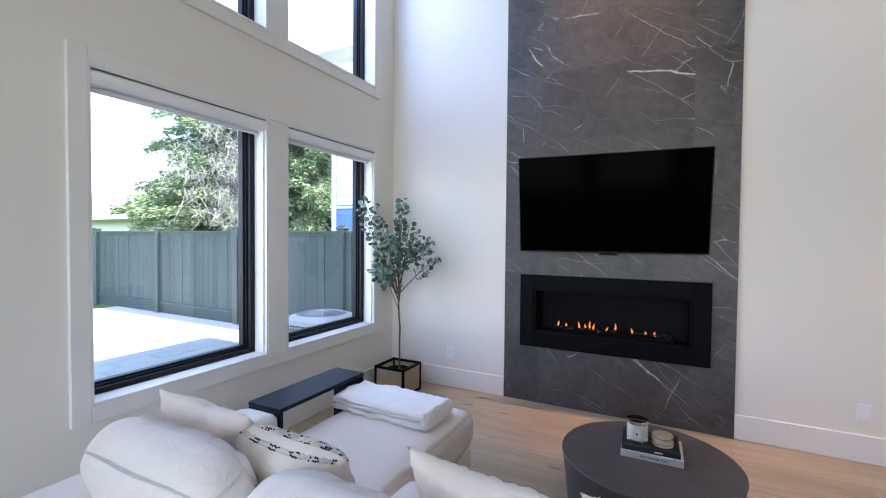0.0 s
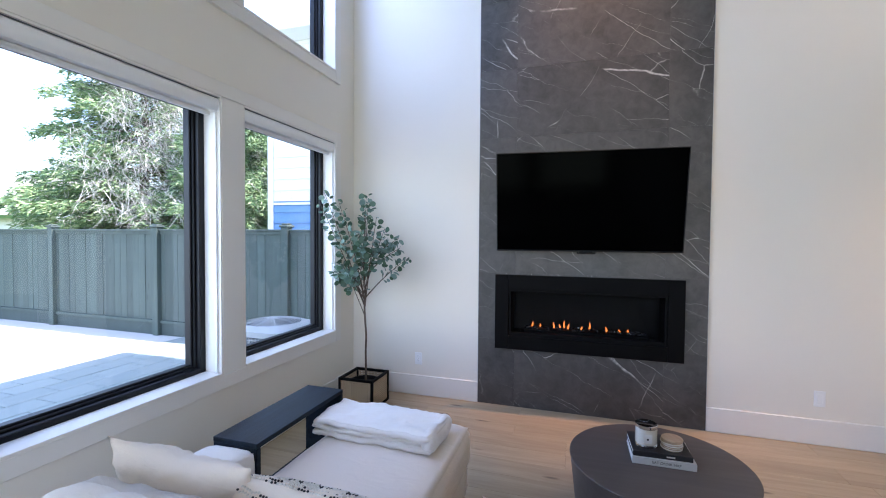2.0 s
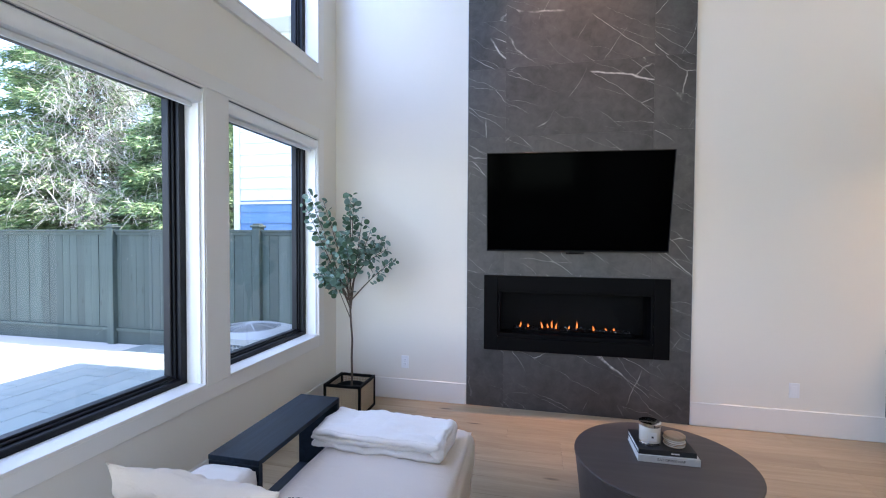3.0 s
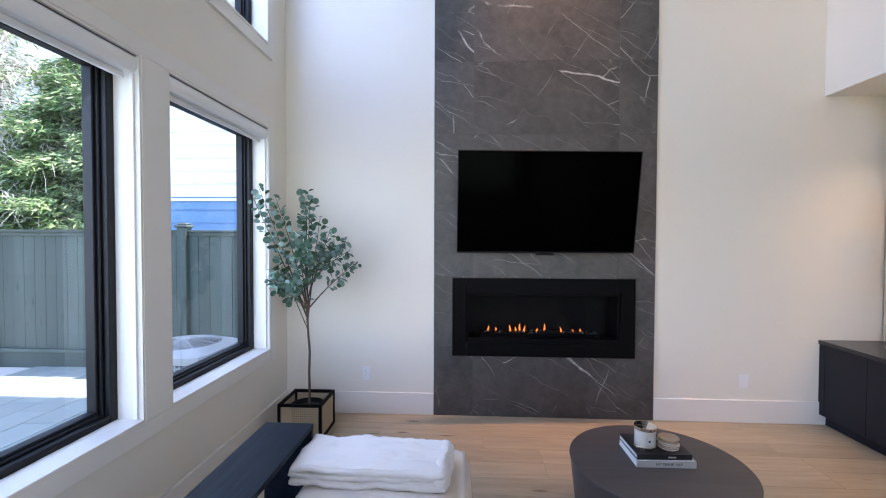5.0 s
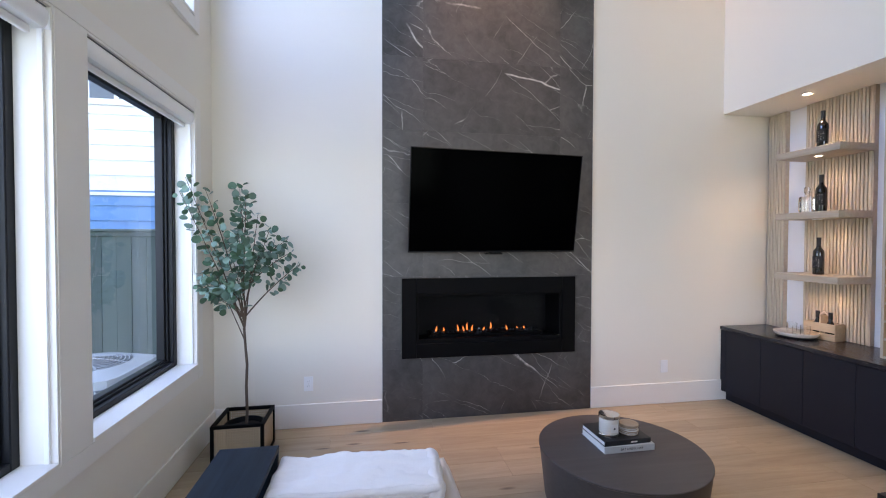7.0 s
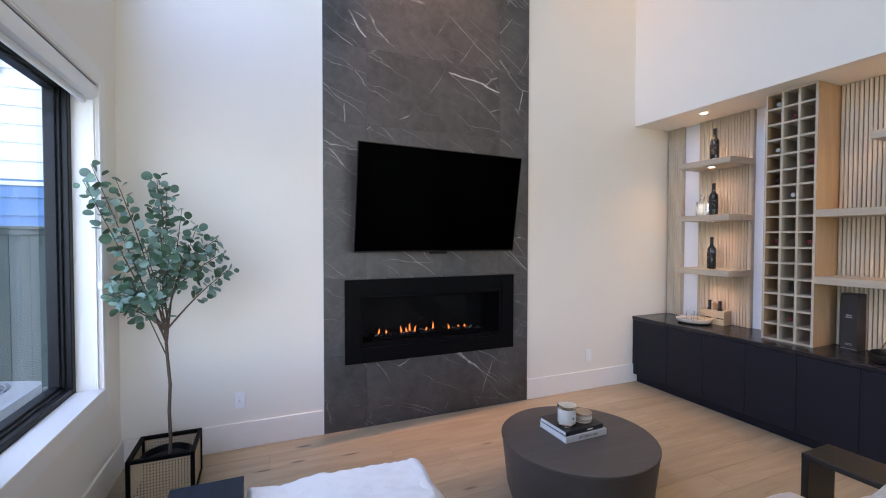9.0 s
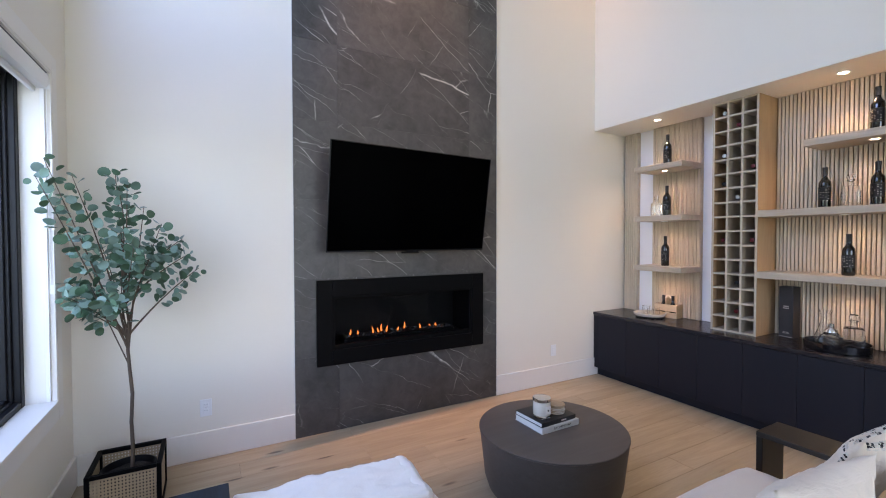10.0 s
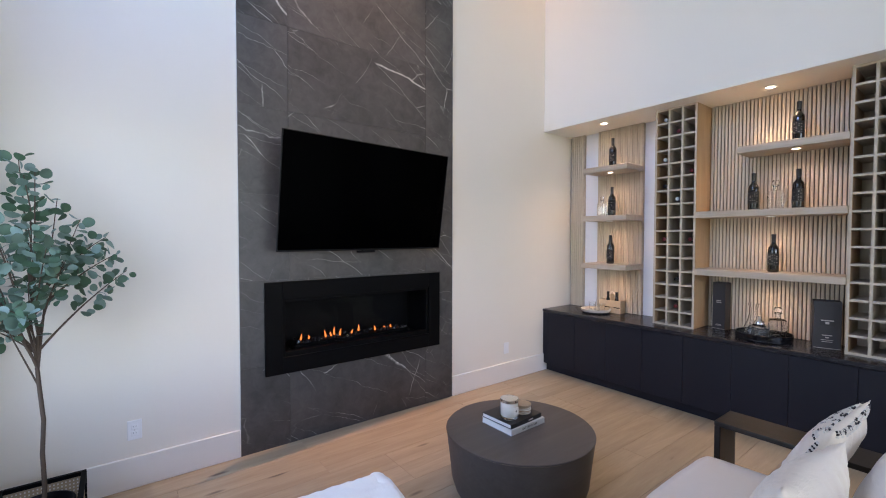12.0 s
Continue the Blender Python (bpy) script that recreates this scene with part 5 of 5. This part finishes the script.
gift_box(3.600, -1.640, 0.105, 0.09, 0.415, -8, [(0.255, 0.020, 0.004), (0.240, 0.022, 0.004), (0.045, 0.020, 0.002), (0.036, 0.026, 0.0015)])
g2 = gift_box(3.490, -2.365, 0.155, 0.12, 0.350, 16, [(0.102, 0.028, 0.003), (0.086, 0.010, 0.005), (0.068, 0.034, 0.002), (0.055, 0.030, 0.002)])
part("crest_label", boxed(-0.0612, -0.0602, -0.042, 0.042, 0.172, 0.225), label_dark, g2, "dark crest label")
part("print_bar", boxed(-0.0618, -0.0613, -0.036, 0.036, 0.206, 0.214), gold_ink, g2)
part("print_bar", boxed(-0.0618, -0.0613, -0.011, 0.011, 0.184, 0.200), gold_ink, g2)

tr = thing("round_tray", "round black lacquer tray with a raised rim", "tray", (3.430, -2.000, 0.7002))
tr.scale = (1.16, 1.16, 1.08)
part("dish", turned([(0.0, 0.0), (0.150, 0.0), (0.160, 0.006), (0.163, 0.052), (0.160, 0.054), (0.156, 0.052), (0.152, 0.012), (0.0, 0.011)], 64), plain("black_lacquer", (0.008, 0.008, 0.010), 0.16, vary=0.2, bump=0.0), tr, smooth=40)
for a in (0.7, 3.84):
    part("handle", tube([(0.16 * math.cos(a + 0.2 * u), 0.16 * math.sin(a + 0.2 * u), 0.052 + 0.02 * (1 - u * u)) for u in (-1, -0.6, -0.2, 0.2, 0.6, 1)], 0.004, 8), black_plastic, tr, "thin black handle", smooth=60)
car = thing("carafe", "clear glass wine carafe with a flared neck", "carafe", (3.480, -1.915, 0.7125))
car.scale = (1.18, 1.18, 1.18)
part("wall", turned([(0.0, 0.0), (0.052, 0.0), (0.060, 0.012), (0.058, 0.045), (0.036, 0.100), (0.024, 0.150), (0.024, 0.190), (0.034, 0.222), (0.0325, 0.222), (0.022, 0.190), (0.022, 0.150), (0.034, 0.100), (0.056, 0.045), (0.057, 0.014), (0.0, 0.006)], 36), clear_glass, car, smooth=50)
sh = thing("cocktail_shaker", "cut-glass shaker with a silver top", "shaker", (3.375, -1.985, 0.7125))
sh.scale = (1.2, 1.2, 1.2)
part("glass_body", turned([(0.0, 0.0), (0.036, 0.0), (0.038, 0.004), (0.038, 0.085), (0.030, 0.098), (0.0, 0.098)], 16), clear_glass, sh, "faceted glass body")
part("cap", turned([(0.031, 0.0985), (0.030, 0.110), (0.014, 0.126), (0.013, 0.150), (0.0, 0.152)], 24), chrome, sh, "silver cap", smooth=40)
decanter(3.450, -2.085, 0.7125, 1.2)

# ---- outside ----
GZ = -0.08
struct("ground", boxed(-400, 400, -400, 400, GZ - 0.5, GZ - 0.03), lawn, "flat lawn reaching the horizon", "ground")
struct("pavement_patio", boxed(-9.6, -1.53, -9.0, 1.60, GZ - 0.03, GZ - 0.004), concrete, "pale concrete patio", "patio")

fence_y = 1.32
FT = 1.615
fence = thing("fence", "tall dark grey-green stained board fence", "fence", (0, fence_y, GZ))
fb = None
x = -19.0
frng = random.Random(3)
posts = [-3.10 - 2.46 * k for k in range(6, -3, -1)]
H = FT - GZ
while x < 3.0:
    if not any(abs(x + 0.07 - p) < 0.025 for p in posts):
        if fb is None:
            fb = part("board", boxed(-0.0685, 0.0685, 0.0, 0.018, 0.235, H - 0.028, 0.002), fence_wood, fence)
            fb.location.x = x + 0.07
        else:
            again(fb, "board", fence, pose(x + 0.07, frng.uniform(-0.004, 0.004), 0))
    x += 0.1385
pm = None
for p in posts:
    if pm is None:
        pm = part("post", boxed(-0.058, 0.058, -0.070, 0.046, -0.03, H + 0.03, 0.006), fence_wood, fence)
        pm.location.x = p
        bm = box(bmesh.new(), -0.078, 0.078, -0.090, 0.066, H + 0.0305, H + 0.062, 0.008)
        box(bm, -0.055, 0.055, -0.067, 0.043, H + 0.0625, H + 0.085, 0.012)
        cm = part("post_cap", bm, fence_wood, fence)
        cm.location.x = p
    else:
        again(pm, "post", fence, pose(p, 0, 0))
        again(cm, "post_cap", fence, pose(p, 0, 0))
for a, b in zip(posts, posts[1:]):
    part("top_rail", boxed(a + 0.059, b - 0.059, -0.045, 0.040, H - 0.027, H, 0.004), fence_wood, fence)
    part("upper_trim", boxed(a + 0.059, b - 0.059, -0.022, -0.005, H - 0.075, H - 0.028, 0.003), fence_wood, fence)
    part("bottom_rail", boxed(a + 0.059, b - 0.059, -0.030, 0.030, 0.19, 0.234, 0.004), fence_wood, fence)
    part("kick_board", boxed(a + 0.059, b - 0.059, -0.010, 0.012, -0.02, 0.189, 0.003), fence_wood, fence)


def air_conditioner():
    a = thing("air_conditioner", "boxy pale grey outdoor condenser with a round fan grille on top", "air conditioner", (-1.97, -0.36, GZ))
    a.scale = (0.79, 0.79, 1.03)
    h, H = 0.42, 0.735
    part("base_pad", boxed(-h - 0.06, h + 0.06, -h - 0.06, h + 0.06, -0.01, 0.05, 0.01), concrete, a, "concrete pad")
    part("coil_core", boxed(-h + 0.03, h - 0.03, -h + 0.03, h - 0.03, 0.05, H - 0.07, 0.05, 3), ac_dark, a, "dark coil fins")
    bm = bmesh.new()
    for s in (-1, 1):
        for i in range(17):
            u = -h + 0.06 + (2 * h - 0.12) * i / 16
            box(bm, u - 0.004, u + 0.004, s * (h - 0.012) - 0.006, s * (h - 0.012) + 0.006, 0.08, H - 0.08)
            box(bm, s * (h - 0.012) - 0.006, s * (h - 0.012) + 0.006, u - 0.004, u + 0.004, 0.08, H - 0.08)
        for i in range(8):
            z = 0.12 + (H - 0.22) * i / 7
            box(bm, -h + 0.03, h - 0.03, s * (h - 0.005) - 0.003, s * (h - 0.005) + 0.003, z - 0.004, z + 0.004)
            box(bm, s * (h - 0.005) - 0.003, s * (h - 0.005) + 0.003, -h + 0.03, h - 0.03, z - 0.004, z + 0.004)
    tagged(part("side_grille", bm, ac_paint, a, "pale wire side grille"), kind="stuff")
    for sx in (-1, 1):
        for sy in (-1, 1):
            part("corner_post", boxed(sx * (h - 0.02) - 0.02, sx * (h - 0.02) + 0.02, sy * (h - 0.02) - 0.02, sy * (h - 0.02) + 0.02, 0.05, H - 0.07, 0.008), ac_paint, a)
    bm = bmesh.new()
    n, r0 = 48, 0.34
    outer, inner, low, dip = [], [], [], []
    for k in range(n):
        t = math.tau * k / n
        c, s = math.cos(t), math.sin(t)
        q = 1 / (abs(c) ** 7 + abs(s) ** 7) ** (1 / 7)
        outer.append(bm.verts.new((h * q * c, h * q * s, H - 0.025)))
        low.append(bm.verts.new((h * q * c, h * q * s, H - 0.075)))
        inner.append(bm.verts.new((r0 * c, r0 * s, H + 0.012)))
        dip.append(bm.verts.new((r0 * c, r0 * s, H - 0.04)))
    for k in range(n):
        j = (k + 1) % n
        for A, B in ((low, outer), (outer, inner), (inner, dip)):
            bm.faces.new((A[k], A[j], B[j], B[k]))
    bmesh.ops.recalc_face_normals(bm, faces=bm.faces)
    part("top_cover", bm, ac_paint, a, "pale top cover", smooth=35)
    part("fan_well", turned([(0.0, H - 0.10), (r0 - 0.002, H - 0.10), (r0 - 0.002, H - 0.03)], 40), ac_dark, a, "dark fan well")
    bm = bmesh.new()
    for i in range(11):
        r = 0.05 + 0.029 * i
        ring = [(r * math.cos(math.tau * k / 40), r * math.sin(math.tau * k / 40), H + 0.038 - 0.035 * (r / 0.34) ** 2) for k in range(41)]
        t2 = tube(ring, 0.0035, 5)
        me = bpy.data.meshes.new("tmp")
        t2.to_mesh(me)
        t2.free()
        bm.from_mesh(me)
        bpy.data.meshes.remove(me)
    for k in range(8):
        t = math.tau * k / 8
        t2 = tube([(r * math.cos(t), r * math.sin(t), H + 0.036 - 0.035 * (r / 0.34) ** 2) for r in (0.03, 0.12, 0.22, 0.34)], 0.006, 5)
        me = bpy.data.meshes.new("tmp")
        t2.to_mesh(me)
        t2.free()
        bm.from_mesh(me)
        bpy.data.meshes.remove(me)
    part("fan_guard", bm, ac_paint, a, "domed wire fan guard")
    part("motor_cap", turned([(0.0, H + 0.045), (0.05, H + 0.042), (0.055, H + 0.03), (0.0, H + 0.03)], 24), ac_paint, a, smooth=40)


air_conditioner()


def neighbour_house(x0, x1, y0, depth, z_blue, z_top, name_label, blue=True):
    h = thing("neighbour_house", name_label, "house", (x0, y0, GZ), "neighbouring houses")
    w = x1 - x0
    part("wall", boxed(0.02, w - 0.02, 0.02, depth, 0.0, z_top), siding_white, h)
    lap = 0.205
    z, k = 0.0, 0
    while z < z_top - 0.02:
        top = min(z + lap + 0.012, z_top)
        bm = bmesh.new()
        vs = [bm.verts.new(c) for c in ((0.10, -0.018, z), (w, -0.018, z), (w, 0.019, z), (0.10, 0.019, z), (0.10, 0.0, top), (w, 0.0, top), (w, 0.019, top), (0.10, 0.019, top))]
        for f in ((0, 1, 5, 4), (0, 3, 2, 1), (4, 5, 6, 7), (0, 4, 7, 3), (1, 2, 6, 5), (3, 7, 6, 2)):
            bm.faces.new([vs[i] for i in f])
        is_blue = blue and z + lap / 2 < z_blue
        part("siding_board", bm, siding_blue if is_blue else siding_white, h, "blue lap siding board" if is_blue else "")
        z += lap
    part("corner_trim", boxed(-0.02, 0.0995, -0.03, 0.019, 0.0, z_top), siding_white, h, "white corner board")
    return h


nh = neighbour_house(-4.75, 4.0, 2.95, 6.0, 2.10 - GZ, 5.2, "neighbouring house with white lap siding over a blue band")
part("band_trim", boxed(0.10, 9.0, -0.035, -0.019, 2.10 - GZ + 0.005, 2.10 - GZ + 0.05), siding_white, nh, "white band board")
win = part("window", boxed(0.90, 1.66, -0.045, -0.02, 3.40, 4.60, 0.004), siding_white, nh, "white-framed window")
part("pane", boxed(0.96, 1.25, -0.050, -0.0455, 3.48, 4.52), ac_dark, win, "dark glass pane")
part("pane", boxed(1.31, 1.60, -0.050, -0.0455, 3.48, 4.52), ac_dark, win, "dark glass pane")
part("eave", boxed(-0.4, 9.4, -0.45, 6.4, 5.2, 5.38, 0.01), siding_white, nh, "white eave")

# pale roof of a house further off
fh = thing("far_house", "distant house with a pale shingle roof", "house", (-27.0, 9.5, GZ))
part("wall", boxed(-9.0, 5.0, 0, 8, 0, 2.55), stucco, fh)
bm = bmesh.new()
for r in range(14):
    y, z = -0.6 + 0.34 * r, 2.5 + 0.20 * r
    vs = [bm.verts.new(c) for c in ((-9.6, y, z), (5.6, y, z), (5.6, y + 0.36, z + 0.195), (-9.6, y + 0.36, z + 0.195), (-9.6, y, z - 0.03), (5.6, y, z - 0.03))]
    bm.faces.new((vs[0], vs[1], vs[2], vs[3]))
    bm.faces.new((vs[4], vs[5], vs[1], vs[0]))
tagged(part("roof", bm, shingle, fh, "pale weathered shingle roof"), kind="stuff")
part("fascia", boxed(-9.6, 5.6, -0.64, -0.60, 2.34, 2.50), lawn, fh, "green fascia board")


def conifer(x, y, height, radius, seed, name_label, dry=None):
    """A ragged spruce: tapered trunk, drooping limbs, many small needle sprays, and one sparse side of dead pale twigs."""
    t = thing("conifer_tree", name_label, "tree", (x, y, GZ), "garden trees")
    rnd = random.Random(seed)
    part("trunk", tube([(0.03 * math.sin(i), 0.03 * math.cos(i * 1.3), height * i / 9) for i in range(10)], 0.20, 12, 0.02), bark, t, "rough brown trunk", smooth=60)
    limbs, verts, faces, tv, tf = bmesh.new(), [], [], [], []
    n = 250
    for i in range(n):
        f = (i + rnd.random()) / n
        z = 0.9 + (height - 1.1) * f
        reach = radius * (1 - f) ** 0.6 * rnd.uniform(0.6, 1.08) + 0.25
        a = i * 2.39996 + rnd.uniform(-0.4, 0.4)
        droop = rnd.uniform(0.10, 0.42)
        pts = []
        for k in range(6):
            u = k / 5
            pts.append(Vector((reach * u * math.cos(a), reach * u * math.sin(a), z + reach * (0.18 * u - droop * u * u))))
        tb = tube([tuple(p) for p in pts], 0.030 * (1 - 0.6 * f), 5, 0.006)
        me = bpy.data.meshes.new("tmp")
        tb.to_mesh(me)
        tb.free()
        limbs.from_mesh(me)
        bpy.data.meshes.remove(me)
        dead = dry is not None and math.cos(a - radians(dry)) > 0.0 + rnd.uniform(-0.25, 0.25)
        out = Vector((math.cos(a), math.sin(a), -0.15))
        side = Vector((-math.sin(a), math.cos(a), 0))

        def on_limb(u):
            k = min(int(u * 5), 4)
            return pts[k].lerp(pts[k + 1], min(1.0, u * 5 - k))

        for s in range(int((14 + reach * 36) if dead else (2 + reach * 3))):
            p = on_limb(rnd.uniform(0.25, 1.0))
            w = (out * rnd.uniform(0.0, 0.9) + side * rnd.uniform(-1, 1) + Vector((0, 0, rnd.uniform(-0.8, 0.55)))).normalized() * rnd.uniform(0.2, 0.7)
            bend = Vector((rnd.uniform(-0.1, 0.1), rnd.uniform(-0.1, 0.1), -0.10))
            r = 0.0075
            p = p + side * rnd.uniform(-0.3, 0.3) + Vector((0, 0, rnd.uniform(-0.3, 0.2)))
            b = len(tv)
            for q, g in ((0.0, 1.0), (0.5, 0.7), (1.0, 0.2)):
                c = p + w * q + bend * q * q
                tv.extend([tuple(c + Vector(e) * r * g) for e in ((1, 0, 0), (-0.5, 0.87, 0.3), (-0.5, -0.87, -0.3))])
            for q in (0, 3):
                for m in range(3):
                    m2 = (m + 1) % 3
                    tf.append((b + q + m, b + q + m2, b + q + 3 + m2, b + q + 3 + m))
        for s in range(int(80 + reach * 260)):
            if dead and rnd.random() < 0.82:
                continue
            p = on_limb(0.15 + 0.87 * rnd.random() ** 0.8)
            w = (out * rnd.uniform(0.25, 1.0) + side * rnd.uniform(-0.8, 0.8) + Vector((0, 0, rnd.uniform(-0.55, 0.30)))).normalized()
            L = rnd.uniform(0.08, 0.24)
            nrm = w.orthogonal().normalized()
            nrm.rotate(Matrix.Rotation(rnd.random() * 6.28, 3, w))
            p = p + side * rnd.uniform(-0.24, 0.24) * (1 + reach * 0.25) + Vector((0, 0, rnd.uniform(-0.24, 0.06)))
            b = len(verts)
            half = nrm * L * 0.10
            verts += [tuple(p - half * 0.3), tuple(p + w * L * 0.35 + half), tuple(p + w * L), tuple(p + w * L * 0.35 - half)]
            faces.append((b, b + 1, b + 2, b + 3))
    tagged(part("limbs", limbs, bark, t, "rough brown limbs"), kind="stuff")
    for nm, vv, ff, mat, lab in (("crown", verts, faces, needles, "ragged green needle sprays"), ("twigs", tv, tf, plain("dry_twigs_" + str(seed), (0.62, 0.58, 0.52), 0.85, vary=0.3, grain=40), "bare pale dead twigs")):
        me = bpy.data.meshes.new(nm)
        me.from_pydata(vv, [], ff)
        me.materials.append(mat)
        c = new(nm, me)
        c.parent = t
        tagged(c, lab, kind="stuff")


conifer(-12.7, 6.6, 9.6, 3.7, 5, "tall ragged green conifer with dead twigs behind the fence", 8)
conifer(-9.6, 7.4, 6.9, 2.7, 8, "smaller green conifer behind the fence")

# pavers by the house, laid in courses
pv = thing("pavement_pavers", "grey concrete pavers beside the house", "pavers", (0, 0, GZ), kind="structure")
master = None
prow = 0
x = -5.0
while x < -1.56:
    y = -3.6 + (0.225 if prow % 2 else 0.0)
    while y < 1.2:
        if master is None:
            master = part("paver", boxed(-0.146, 0.146, -0.221, 0.221, -0.003, 0.016, 0.005), paver_stone, pv)
            master.location = (x + 0.15, y + 0.225, 0)
        else:
            again(master, "paver", pv, pose(x + 0.15, y + 0.225, frng.uniform(-0.0015, 0.0015)))
        y += 0.45
    x += 0.30
    prow += 1

# oak boards of the floor, running along the fireplace wall
prng = random.Random(12)
BW = 0.19
meshes = {}
y = 0.010
while y > REAR + 0.2:
    x = WX
    first_len = prng.choice((0.5, 0.9, 1.3, 1.7, 2.1))
    while x < NX:
        L = first_len if x == WX else prng.choice((1.5, 1.8, 2.1, 2.2))
        L = min(L, NX + 0.08 - x)
        key = round(L, 3)
        if key not in meshes:
            o = part("floor_board", boxed(0.0006, key - 0.0006, -BW + 0.0007, -0.0007, -0.0055, 0.0, 0.0009), oak_floor, floor)
            meshes[key] = o
            o.matrix_basis = pose(x, y, 0)
        else:
            again(meshes[key], "floor_board", floor, pose(x, y, 0))
        x += L
    y -= BW
